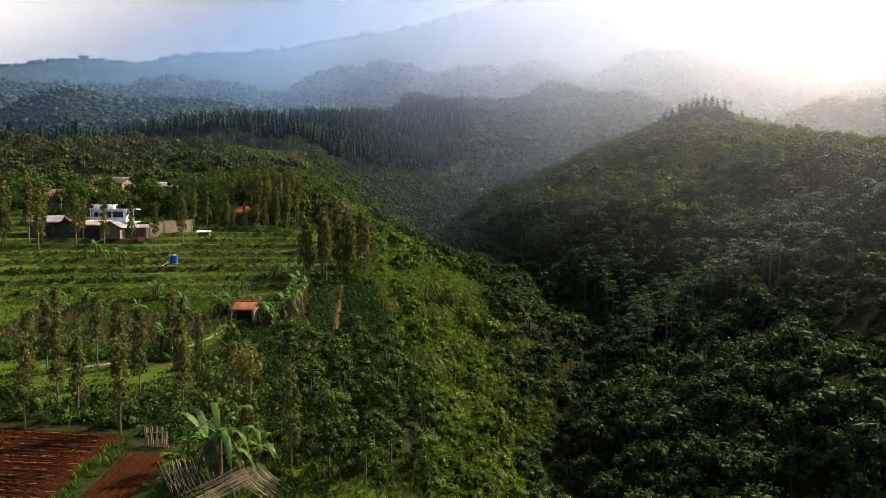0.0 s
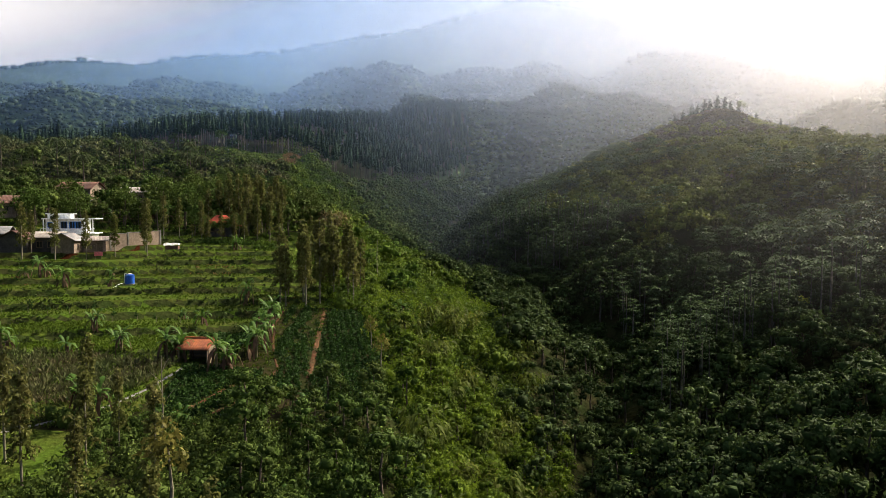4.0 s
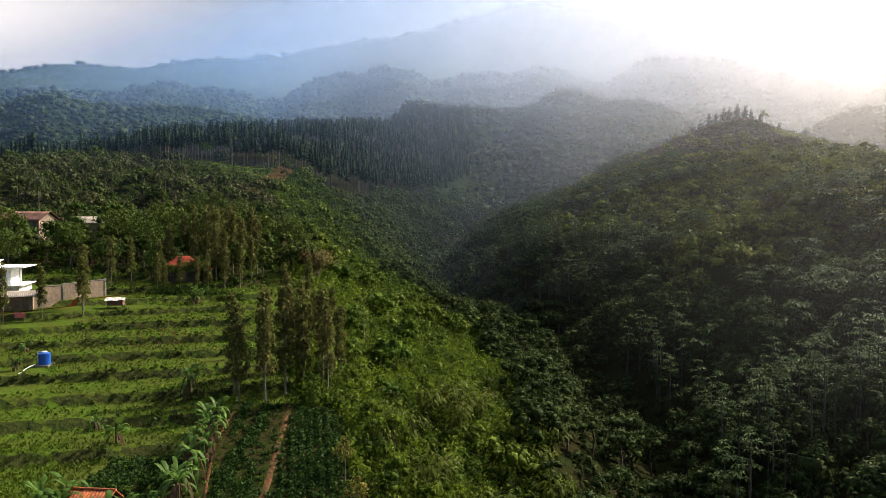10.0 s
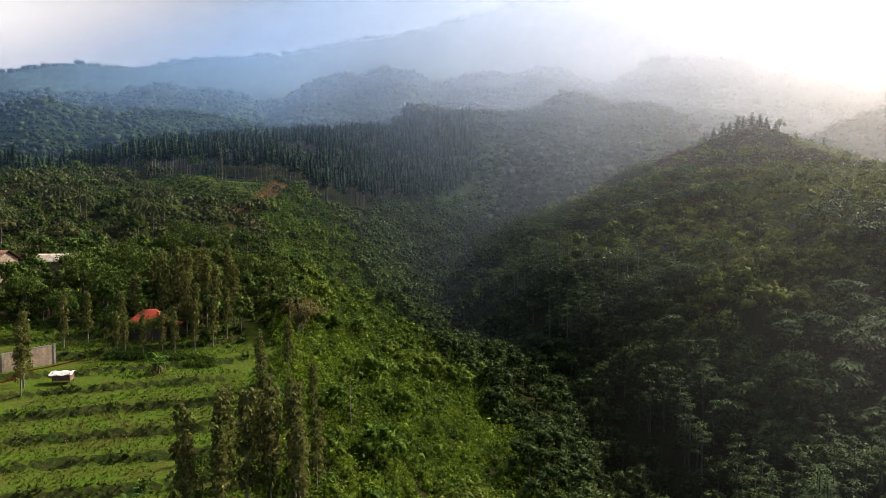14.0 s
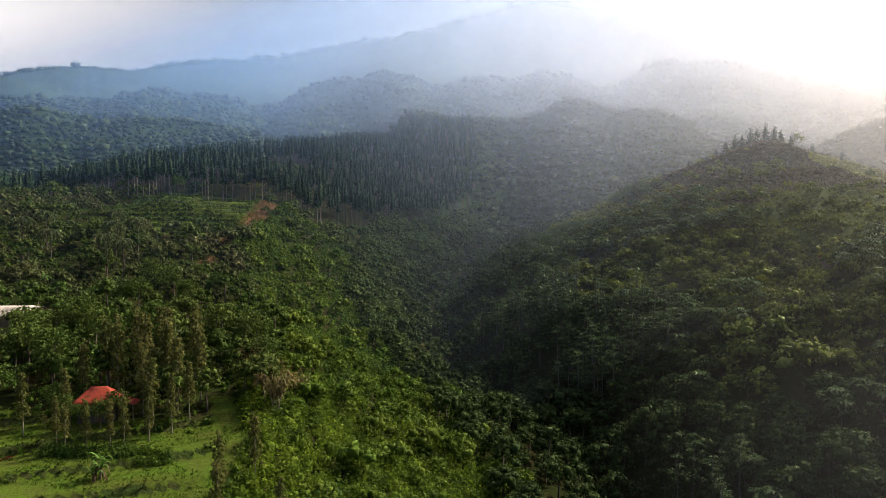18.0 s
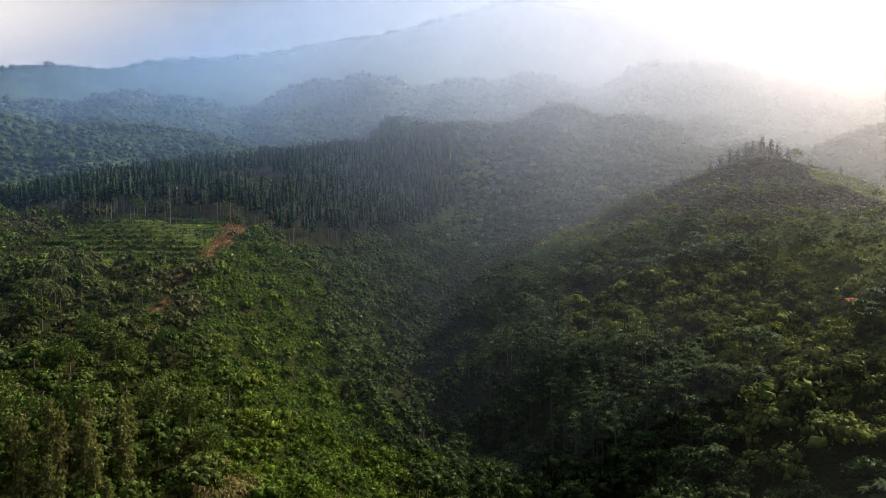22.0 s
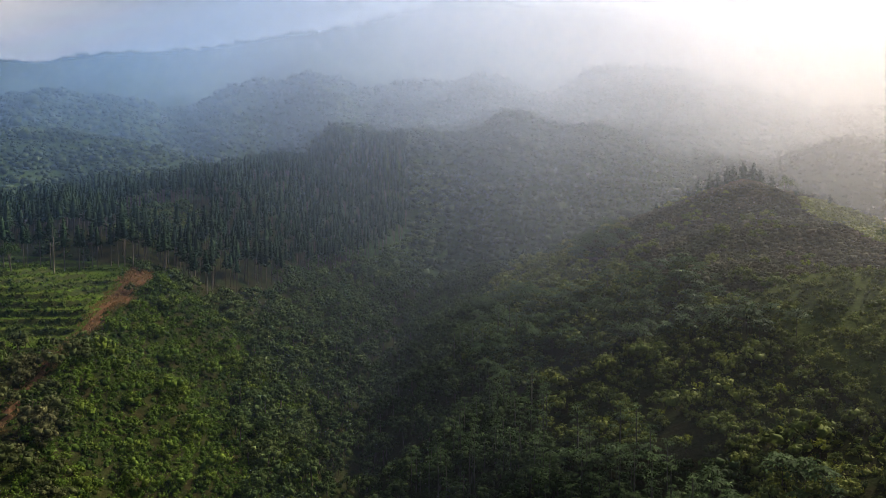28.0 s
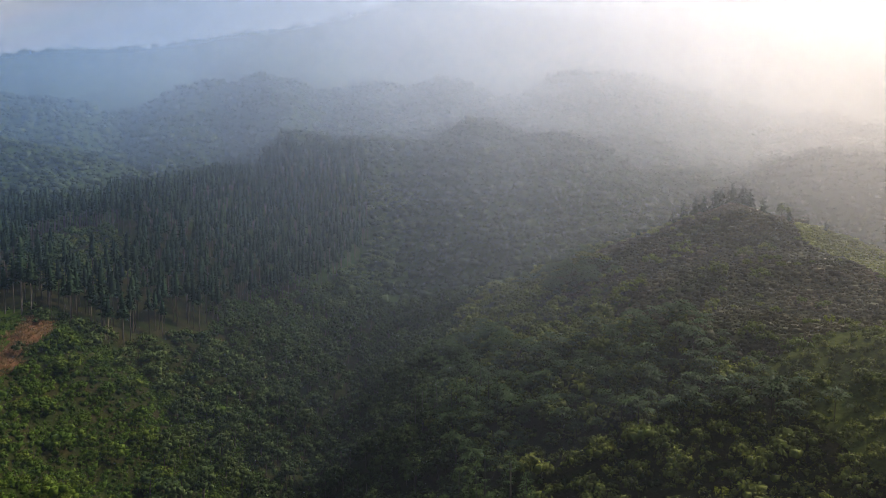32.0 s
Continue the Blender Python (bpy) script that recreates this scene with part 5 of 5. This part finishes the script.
orchard = [(-48.6, 163, 0.75), (-46.6, 157, 0.6), (-45.2, 156.4, 0.55), (-42.6, 156.2, 0.65), (-40.4, 157.6, 0.6), (-38.4, 157, 0.7), (-36.4, 159.4, 0.75), (-34.8, 162.6, 0.8), (-37.6, 163.6, 0.9), (-40, 166.2, 1.0), (-36, 168, 1.1), (-38.6, 171.5, 1.2), (-42, 172.4, 1.25), (-45.2, 170.6, 1.2), (-34.4, 172.2, 1.1), (-36.6, 176.4, 1.2), (-41, 177.4, 1.2), (-45, 176.6, 1.15), (-48.4, 174, 1.1), (-33.6, 165.6, 0.8), (-43.6, 181.6, 1.1), (-38.2, 182, 1.1), (-49, 168.6, 0.9), (-51.4, 158.4, 0.8), (-53.4, 155.6, 0.85)]
for k, rows in enumerate((corner, house_side, near_rows, orchard)):
    for v in range(4):
        settle(pillars[v] if k == 0 else copy_thing(pillars[v], Matrix()), rows[v::4])

yellow = tree_thing("yellow_tree", broadleaf(7.0, 3.2, 26, 14, 0.38), YELLOW_LEAF, PALE_STEM, "slender tree with yellowing leaves")
settle(yellow, [(-15.8, 58.4, 0.95), (-49.2, 159.2, 0.4), (-6.5, 92.5, 0.6), (-8.2, 99, 0.55)])
brown = thing("brown_bamboo", pose(-23.5, 171.5, ground_at(-23.5, 171.5)), "large bamboo clump with browning leaves at the slope's edge", "bamboo")
quads_part("leaves", plume(7.0, 7.5, 700, 0.6), BROWN_LEAF, brown)
quads_part("canes", merge(*[tube([(0.3 * math.cos(a), 0.3 * math.sin(a), -0.4), (0.9 * math.cos(a), 0.9 * math.sin(a), 3.0), (2.2 * math.cos(a), 2.2 * math.sin(a), 5.2)], [0.06, 0.05, 0.02], 4) for a in np.arange(0, 6.2, 0.5)]), OLD_CANE, brown)
settle(copy_thing(brown, Matrix()), [(-27.5, 178, 0.85), (-22.5, 178.5, 0.7), (-31, 185, 0.8)])
BIG_LABEL = "broad dark-leaved tree with a dense rounded crown"
bigs = [tree_thing("broad_tree", broadleaf(10.0, 7.5, 48, 22, 0.5), DARK_WOODS, TRUNK, BIG_LABEL, group="broad trees") for _ in range(3)]
big_places = [(-55, 172, 0.95), (-61, 176, 1.0), (-57.5, 163.5, 0.7), (-52, 183, 1.0), (-46, 188, 1.0), (-66, 168, 0.8), (-33, 190, 0.9), (-28, 184, 0.7), (-95.3, 330, 0.8), (-58, 190, 1.0), (-71.5, 158.5, 0.8), (-77, 153.6, 0.9), (-84, 150, 1.0), (-22, 119.5, 0.45), (-39, 194, 0.9), (-66, 184, 0.9), (-92, 154, 1.0), (-82, 176, 0.9), (-43.4, 161.4, 0.42), (-47.2, 161.2, 0.44), (-45.4, 160.6, 0.36), (-41.2, 163, 0.5), (-50.2, 163.4, 0.55), (-50, 212, 0.75), (-55, 217, 0.85), (-47, 219, 0.7), (-58, 208, 0.8), (-62, 224, 0.75), (-52, 226, 0.65)]
for v in range(3):
    settle(bigs[v], big_places[v::3])

# bare sapling
bare = thing("bare_sapling", pose(-20.2, 68.6, ground_at(-20.2, 68.6)), "bare thin sapling with pale bark", "tree")
quads_part("trunk", merge(tube([(0, 0, -0.3), (0.1, 0, 3), (0.0, 0.1, 6.8)], [0.08, 0.06, 0.02], 5)), PALE_STEM, bare)
for k, (h, a, L) in enumerate(((3.2, 0.6, 1.4), (4.1, 2.4, 1.2), (4.8, 4.2, 1.0), (5.6, 1.2, 0.8), (2.4, 3.6, 1.5))):
    quads_part("limb", tube([(0.05, 0.05, h), (math.cos(a) * L * 0.5, math.sin(a) * L * 0.5, h + L * 0.6), (math.cos(a) * L, math.sin(a) * L, h + L * 1.1)], [0.03, 0.022, 0.008], 4), PALE_STEM, bare)

# lone pale tree on the slope
lone = tree_thing("lone_tree", slim_tree(9.0, 4.2, 0.6), SCRUB, PALE_STEM, "tall slim tree with a pale bare trunk on the slope")
settle(lone, [(-11.2, 140.2, 0.85), (22.5, 103, 0.6), (40.5, 141, 0.62)])


def banana_leaf(length, wide, rise, fall):
    """An arching blade, folded along its midrib."""
    t = np.linspace(0, 1, 7)
    line = np.stack([0 * t, length * (t - 0.28 * t ** 3), length * (rise * t - fall * t ** 2.3)], -1)
    w = wide / 2 * np.array([0.16, 0.7, 1.0, 1.0, 0.86, 0.55, 0.05])
    sag = np.array([0, 0, -0.32])
    co = np.stack([line + np.array([1, 0, 0]) * w[:, None] + sag * w[:, None] + 0.03 * rng.normal(size=(7, 3)), line, line - np.array([1, 0, 0]) * w[:, None] + sag * w[:, None] + 0.03 * rng.normal(size=(7, 3))], 1).reshape(-1, 3)
    q = []
    for k in range(6):
        q += [(3 * k, 3 * k + 3, 3 * k + 4, 3 * k + 1), (3 * k + 1, 3 * k + 4, 3 * k + 5, 3 * k + 2)]
    return co, np.array(q)


def banana_plant(stems, label):
    """A clump: each stem carries a crown of arching blades, with dry ones hanging below."""
    t = thing("banana_plant", pose(0, 0, 0), label, "banana plant", "banana plants")
    blades = [mesh_of("leaf", *banana_leaf(1.75 * rng.uniform(0.85, 1.2), 0.36, r, f), []) for r, f in ((0.95, 0.95), (0.65, 1.0), (0.4, 1.05), (1.25, 1.0), (1.7, 1.1))]
    for b in blades:
        b.materials.append(BANANA)
    dead = mesh_of("dry_leaf", *banana_leaf(1.5, 0.34, 0.1, 1.7), [])
    dead.materials.append(DRY_LEAF)
    for n, (sx, sy, tall, leaves) in enumerate(stems):
        st = quads_part("stem", tube([(sx, sy, -0.3), (sx * 1.1 + 0.03, sy * 1.1, tall * 0.5), (sx * 1.3, sy * 1.3, tall)], [0.14, 0.11, 0.07], 8), BANANA_STEM, t)
        for k in range(leaves):
            ob = new("leaf", blades[(k * 2 + n) % 5])
            ob.parent = st
            s = rng.uniform(0.75, 1.1)
            ob.matrix_local = pose(sx * 1.3, sy * 1.3, tall - 0.1 * (k % 3), 0, 0, k * 137.5 + n * 50 + rng.uniform(-15, 15)) @ Matrix.Diagonal((s, s, s, 1))
        for k in range(3):
            ob = new("dry_leaf", dead)
            ob.parent = st
            ob["label"] = "hanging dry brown leaf"
            ob.matrix_local = pose(sx * 1.3, sy * 1.3, tall - 0.3, 0, 0, 60 + k * 115 + n * 40)
    return t


bananas = [banana_plant([(0.3, 0, 1.8, 10), (-0.4, 0.3, 2.4, 9), (0, -0.5, 1.1, 6)], "clump of banana plants with broad arching green leaves"), banana_plant([(0.2, 0.1, 2.5, 11), (-0.5, -0.2, 1.5, 7)], "tall banana plants with dry leaves hanging below"), banana_plant([(0, 0, 1.3, 9)], "young banana plant with upright leaves")]
by_hut = [(-15.0, 47.4, 1.5), (-27.2, 88.6, 1.0), (-12.8, 50.2, 1.0), (-26.4, 89.2, 1.05), (-21.6, 86.4, 1.1), (-17.9, 50.4, 0.9), (-21.0, 87.6, 1.0), (-19.4, 91, 1.05), (-13.7, 61.6, 0.8), (-19.9, 93, 1.0), (-19.8, 96.2, 1.0), (-28.4, 102, 1.0), (-20.2, 99.8, 1.0), (-20.6, 102.4, 1.0), (-12.8, 78.4, 1.0), (-21.2, 105.6, 0.95), (-26.4, 114.4, 0.95), (-20.4, 73, 0.8)]
in_field = [(-27.4, 73.0, 1.0), (-28.6, 73.8, 1.0), (-37.2, 88.2, 0.9), (-33.0, 90.6, 0.8), (-51.4, 115, 0.95), (-48.8, 123.6, 0.7), (-38.6, 97, 0.7), (-43, 87.4, 0.95), (-44.4, 88.8, 0.9), (-47.4, 88.4, 0.95), (-57.2, 120, 0.95), (-58.6, 118.4, 0.9), (-37.8, 149.4, 0.9), (-46.2, 117.6, 0.5), (-10.2, 60.2, 0.9), (-31.8, 105.4, 0.45)]
village_side = [(-66, 181.6, 1.0), (-62.6, 183, 1.1), (-58.8, 180.4, 1.0), (-73, 186, 1.2), (-69.4, 177.4, 1.1), (-76.8, 183, 1.2), (-80, 186, 1.2), (-64, 172.4, 1.1), (-82, 205, 1.2), (-79, 206.4, 1.2), (-88, 181, 1.2), (-91, 183, 1.2), (-51, 178, 1.0), (-70, 215, 1.2), (-77, 219, 1.2), (-84, 222, 1.2), (-93, 216, 1.2), (-98, 224, 1.2)]
across = [(36.1, 91, 1.0), (30.4, 87.4, 1.0), (35.6, 84.6, 1.1), (31.6, 81, 1.0), (28.4, 78, 1.0), (39, 95.6, 1.0), (33.4, 93, 0.9), (26.6, 83, 0.9), (3.2, 83, 0.8), (-6.6, 124, 0.8)]
for k, rows in enumerate((by_hut, in_field, village_side, across)):
    for v in range(3):
        settle(bananas[v] if k == 0 else copy_thing(bananas[v], Matrix()), rows[v::3])


def palm(tall):
    t = thing("palm_tree", pose(0, 0, 0), "tall palm with a thin grey trunk and drooping fronds", "palm tree", "palms")
    quads_part("trunk", tube([(0, 0, -0.5), (0.2, 0, tall * 0.5), (0, 0, tall)], [0.2, 0.14, 0.1], 6), TRUNK, t)
    line_t = np.linspace(0, 1, 8)
    bits = []
    spine = np.stack([0 * line_t, 3.0 * (line_t - 0.2 * line_t ** 3), 3.0 * (0.5 * line_t - 0.95 * line_t ** 2)], -1)
    for s in (1, -1):
        b = np.repeat(spine[1:], 2, 0)
        w = unit(np.stack([np.full(len(b), s * 1.0), np.full(len(b), 0.5), np.full(len(b), -0.5)], -1) + 0.12 * rng.normal(size=(len(b), 3)))
        bits.append(leaf_faces(b, w, 0.95, 0.26, 0.35))
    bits.append(tube_along(spine, 0.03, 4))
    me = mesh_of("frond", *merge(*bits), [])
    me.materials.append(PALM_LEAF)
    for k in range(14):
        ob = new("frond", me)
        ob.parent = t
        ob.matrix_local = pose(0, 0, tall, (k % 3) * 16 - 14, 0, k * 137.5)
    return t


settle(palm(10.5), [(-78.4, 243, 1.0), (-75.6, 248.5, 0.95), (-100, 242, 1.0), (-97, 247, 1.0), (-76, 233, 0.95), (-71.4, 231, 0.9), (-134, 238, 1.1), (-146, 244, 1.15), (-90, 236, 0.9), (-108, 228, 1.0), (-118, 240, 1.05), (-84, 256, 0.9), (-95, 209, 1.0)])

# pines that can be told apart along the front of the wood, and on the far summit
front = [tree_thing("pine_tree", pine_tree(15.0, 1.0, 60, 0.55), PINE, PINE_STEM, "tall pine with a long bare trunk at the wood's edge", "pine tree", "front pines") for _ in range(3)]
fx = np.linspace(-118, -52, 42)
rows = [(x + rng.normal() * 0.7, np.interp(x, [-118, -98, -92, -77, -60, -52], [336, 340, 346, 354, 356, 357]) + rng.uniform(-1.5, 5), rng.uniform(0.8, 1.1)) for x in fx]
for v in range(3):
    settle(front[v], rows[v::3], sink=0.3)
dead = thing("dead_pine", pose(-87, 336, ground_at(-87, 336)), "dead grey pine with bare spreading limbs", "pine tree")
quads_part("trunk", tube([(0, 0, -0.5), (0.1, 0, 8), (0, 0, 13)], [0.16, 0.13, 0.04], 6), PINE_STEM, dead)
for k in range(16):
    a, h = k * 2.4, 7 + k * 0.36
    L = 3.4 - 0.17 * k
    quads_part("limb", tube([(0, 0, h), (math.cos(a) * L * 0.6, math.sin(a) * L * 0.6, h + 0.35 * L), (math.cos(a) * L, math.sin(a) * L, h + 0.4 * L)], [0.05, 0.03, 0.01], 4), PINE_STEM, dead)
cone = tree_thing("summit_conifer", pine_tree(6.0, 1.0, 80, 0.1, 2.1), PINE, TRUNK, "dark pointed conifer on the hill's summit", "conifer", "summit conifers")
settle(cone, [(121, 400, 0.9), (126, 402, 1.15), (129.5, 400, 1.3), (133, 401, 1.2), (136, 399, 1.35), (139.5, 401, 1.25), (143, 400, 1.4), (146.5, 399, 1.45), (150, 400, 1.3), (153.5, 398, 1.1), (161, 394, 0.8), (110, 404, 0.7), (171, 388, 0.7)], sink=0.3)
bush = tree_thing("ridge_tree", broadleaf(6.0, 5.2, 26, 12, 0.55), DARK_WOODS, TRUNK, "single dark round tree on the ridge", group="ridge trees")
settle(bush, [(142.7, 370, 1.0), (137.4, 289.7, 0.75), (70.1, 175, 0.95), (150, 330, 0.7), (62, 300, 0.9), (128, 352, 0.6), (118, 262, 0.8)])
shoot = tree_thing("flowering_bush", broadleaf(3.2, 2.8, 12, 10, 0.42), YELLOW_TOP, TRUNK, "bright yellow-green flowering bush", "bush", "flowering bushes")
spots = spread(30, 130, 120, 330, 13, lambda x, y: (cross(x, y) > 1.1) & (cross(x, y) < 1.8) & (rng.random(x.shape) < 0.45))
settle(shoot, [(q[0], q[1], 0.6 + 0.5 * ((q[0] * 7) % 1)) for q in spots[:48]], sink=-0.5)

# ---------------------------------------------------------------- plots, poles and small plants


def soil_sheet(x0, x1, y0, y1, along_x, name, label):
    step = (1.0, 0.07) if along_x else (0.07, 1.0)
    gx, gy = np.arange(x0, x1, step[0]), np.arange(y0, y1, step[1])

    def top(x, y):
        run = (y - 0.06 * x + 0.12 * np.sin(x * 0.7)) if along_x else (x + 0.32 * y + 0.05 * np.sin(y))
        z = height(x, y) + 0.1 + 0.08 * np.cos(run * 2 * np.pi / 0.5) + 0.04 * ripple(x, y, 0.4)
        edge = np.minimum.reduce([x - x0, x1 - 0.5 - x, y - y0, y1 - 0.2 - y])
        return z - 0.5 * ease(1 - edge / 0.5)
    ob = new(name, grid_mesh(name, gx, gy, top, [RED_SOIL]))
    return tagged(ob, label, "field", kind="structure")


soil_sheet(-56, -23.5, 22, 53.2, True, "tilled_field", "ploughed field of red soil with fresh furrows")
base = spread(-50, -24, 38, 52.6, 0.5, lambda x, y: rng.random(x.shape) < 0.75)
base[:, 1] = np.round((base[:, 1] - 0.06 * base[:, 0]) / 1.0) * 1.0 + 0.06 * base[:, 0] + 0.05 * rng.normal(size=len(base))
base[:, 2] = height(base[:, 0], base[:, 1]) + 0.2
way = unit(np.stack([np.ones(len(base)), 0.06 + 0.12 * rng.normal(size=len(base)), 0.03 * rng.normal(size=len(base))], -1))
straw = new("straw_litter", mesh_of("straw_litter", *leaf_faces(base, way, rng.uniform(0.2, 0.8, len(base)), 0.07, 0.02), [DRY_GRASS]))
tagged(straw, "pale straw lying in rows along the furrows", "straw", kind="stuff")
soil_sheet(-22.5, -18.4, 30, 51.2, False, "tilled_strip", "narrow tilled strip of red soil")

fence = thing("stake_fence", pose(-20.7, 51.6, ground_at(-20.7, 51.6), 0, 0, -3), "short fence of upright old bamboo stakes", "fence")
for k in range(14):
    part("stake", drum(0.045, 0.035, 1.5 + 0.2 * math.sin(k * 2.3), (-0.85 + 0.13 * k, 0.06 * math.sin(k * 3.1), -0.2), (5 * math.sin(k * 1.7), 5 * math.cos(k * 2.1), 0), 7), CANE if k % 3 == 0 else OLD_CANE, fence)
part("rail", tube_bm([(-0.85, 0.1, 1.0), (0.85, 0.1, 1.05)], 0.035), OLD_CANE, fence)


def pole_stack(x, y, turn, count, long, label):
    st = thing("pole_stack", pose(x, y, ground_at(x, y), 0, 0, turn), label, "poles", "pole stacks")
    width = count * 0.1
    part("rest", tube_bm([(-width / 2 - 0.2, 0.9, 0.8), (width / 2 + 0.2, 0.9, 0.8)], 0.035), OLD_CANE, st)
    for s in (-1, 1):
        part("prop", drum(0.04, 0.04, 1.3, (s * width / 2, 0.9, -0.4), sides=7), OLD_CANE, st)
    meshes = []
    for k in range(4):
        bm = tube_bm([(0, -long * 0.5, -0.1), (0.05, 0.4, 0.6), (0.12, long * 0.5, 1.25)], 0.016 + 0.004 * k, 5)
        me = bpy.data.meshes.new("pole")
        bm.to_mesh(me)
        bm.free()
        me.materials.append(CANE if k % 2 else OLD_CANE)
        meshes.append(me)
    for k in range(count):
        ob = new("pole", meshes[k % 4])
        ob.parent = st
        ob.matrix_local = pose(-width / 2 + 0.1 * k, 0.3 * math.sin(k * 1.9), 0.05 * math.sin(k * 2.7), 3 * math.sin(k * 1.3), 0, 10 * math.sin(k * 2.3))


pole_stack(-16.2, 46.2, 38, 34, 3.0, "old bamboo poles leaning over a low rest")
pole_stack(-14.4, 44.6, -58, 30, 4.4, "pale bamboo poles stacked slantwise beside the plot")
pole_stack(-11.6, 46.0, 66, 26, 2.6, "old bamboo poles leaning over a low rest")

plants = [(shrub(0.55, 0.8, 24, 0.24, False), None) for _ in range(5)]


p = spread(-28, -3, 73, 113, 0.47, crop_plot)
p[:, 0] = np.where(p[:, 0] > -17, np.round((p[:, 0] + 0.2 * p[:, 1]) / 0.8) * 0.8 - 0.2 * p[:, 1] + 0.1 * rng.normal(size=len(p)), p[:, 0])
p[:, 2] = height(p[:, 0], p[:, 1])
scatter("crop_plants", "dense rows of dark green crop plants", plants, p, rng.uniform(0.7, 1.25, len(p)), [CROP], "crop")


def tuft(tall, wide, n, leaf):
    a = rng.uniform(0, 6.28, n)
    base = np.stack([np.cos(a) * wide * 0.2, np.sin(a) * wide * 0.2, 0 * a], -1)
    way = unit(np.stack([np.cos(a) * 0.6, np.sin(a) * 0.6, rng.uniform(0.6, 1.4, n)], -1))
    return leaf_faces(base, way, tall * rng.uniform(0.7, 1.3, n), leaf, 0.15)


tufts = [(tuft(0.38, 0.5, 7, 0.1), None) for _ in range(5)]
tall_tufts = [(tuft(1.0, 0.7, 12, 0.13), None) for _ in range(4)]


def open_field(x, y):
    return in_fields(x, y) & ~in_red_field(x, y) & ~crop_plot(x, y) & ~village(x, y) & ((y > 70) | near_lawn(x, y))


def steep(x, y):
    return (height(x, y + 0.35) - height(x, y - 0.35)) > 0.24


p = spread(-100, -14, 60, 166, 0.5, lambda x, y: open_field(x, y) & ~steep(x, y) & ((lie(x, y) / 0.19 + 0.5 * ripple(x, y, 3, 1)) % 1 < 0.6) & (ripple(x, y, 4, 3) > -0.5))
scatter("field_grass", "fresh green grass tufts in rows on the terraces", tufts, p, rng.uniform(0.5, 1.1, len(p)), [BLADE], "grass")
p = spread(-100, -14, 62, 170, 0.5, lambda x, y: open_field(x, y) & steep(x, y) & (rng.random(x.shape) < 0.55 + 0.6 * ripple(x, y, 7, 5)))
scatter("bank_weeds", "dark weeds and dry grass on the terrace banks", [(shrub(0.5, 0.8, 12, 0.3, False), None) for _ in range(4)], p, np.clip(rng.lognormal(-0.2, 0.35, len(p)), 0.45, 1.6), [BANK_LEAF], "weeds")
p = spread(-60, -18, 116, 150, 1.7, lambda x, y: open_field(x, y) & (ripple(x, y, 5, 8) > 0.45))
scatter("dry_grass", "patches of dry straw-coloured grass on the terraces", tufts, p, rng.uniform(0.7, 1.3, len(p)), [DRY_GRASS], "grass")
p = spread(-48, -25, 75, 88, 0.6, lambda x, y: (x < -25.6) & (y > 75.5 + 0.2 * (x + 30)) & ~by_drain(x, y))
scatter("staked_beans", "grey-green climbing beans on dry stakes", tall_tufts, p, rng.uniform(0.6, 1.1, len(p)), [BEAN], "crop")
p = spread(-55, -28, 89.5, 101, 0.5, lambda x, y: open_field(x, y))
scatter("young_crop", "bright green young crop on a terrace", tufts, p, rng.uniform(0.7, 1.2, len(p)), [BLADE], "crop")
p = spread(-56, 0, 44, 73, 1.2, lambda x, y: ~by_drain(x, y) & (x < along(y, EDGE_X) - 1) & ~in_red_field(x, y) & ~near_lawn(x, y) & (y > np.where(x < -22.5, 54.6, np.where(x < -18, 52.4, 48))) & (rng.random(x.shape) < np.where((ripple(x, y, 5, 2) > 0.25) & (x < -24), 0.35, 0.9)) & ~((x > -22.6) & (x < -18.2) & (y < 49.4)))
scatter("near_bushes", "dark leafy bushes between the plots", bushes, p, rng.uniform(0.45, 1.05, len(p)) * np.interp(p[:, 1], [48, 60], [0.6, 1.0]), [DARK_WOODS, TRUNK], "bushes")
p = spread(-50, -24, 154, 156.2, 0.9, lambda x, y: (x < -32) & (x > -47))
scatter("hedge", "dense green hedge along the top terrace", bushes, p, rng.uniform(0.5, 0.75, len(p)), [SCRUB, TRUNK], "hedge")
p = spread(-24.4, 2, 40, 52, 0.5, lambda x, y: ((np.abs(x + 23.1) < 0.8) | (x > -18.3)) & (rng.random(x.shape) < 0.8))
scatter("verge_grass", "rank green grass between the tilled plots", tall_tufts, p, rng.uniform(0.3, 0.7, len(p)), [BLADE], "grass")
p = spread(-112, -66, 284, 352, 1.2, lambda x, y: upper_terraces(x, y))
scatter("upper_terrace_grass", "grass on the narrow upper terraces", tufts, p, rng.uniform(0.9, 1.5, len(p)), [BLADE], "grass")
p = spread(-75, -52, 236, 354, 1.0, lambda x, y: scar(x - 1.5, y) | scar(x + 1.5, y))
scatter("track_grass", "dry grass fringing the bare track", tall_tufts, p, rng.uniform(0.5, 1.1, len(p)), [DRY_GRASS], "grass")
saps = tree_thing("sapling", broadleaf(1.9, 0.9, 8, 12, 0.2), CROP, PALE_STEM, "small clipped sapling on the terrace edge", group="terrace saplings")
settle(saps, [(x, 102.6 + 0.5 * math.sin(x), 0.8 + 0.2 * math.sin(x * 3)) for x in np.arange(-52, -29, 2.6)])
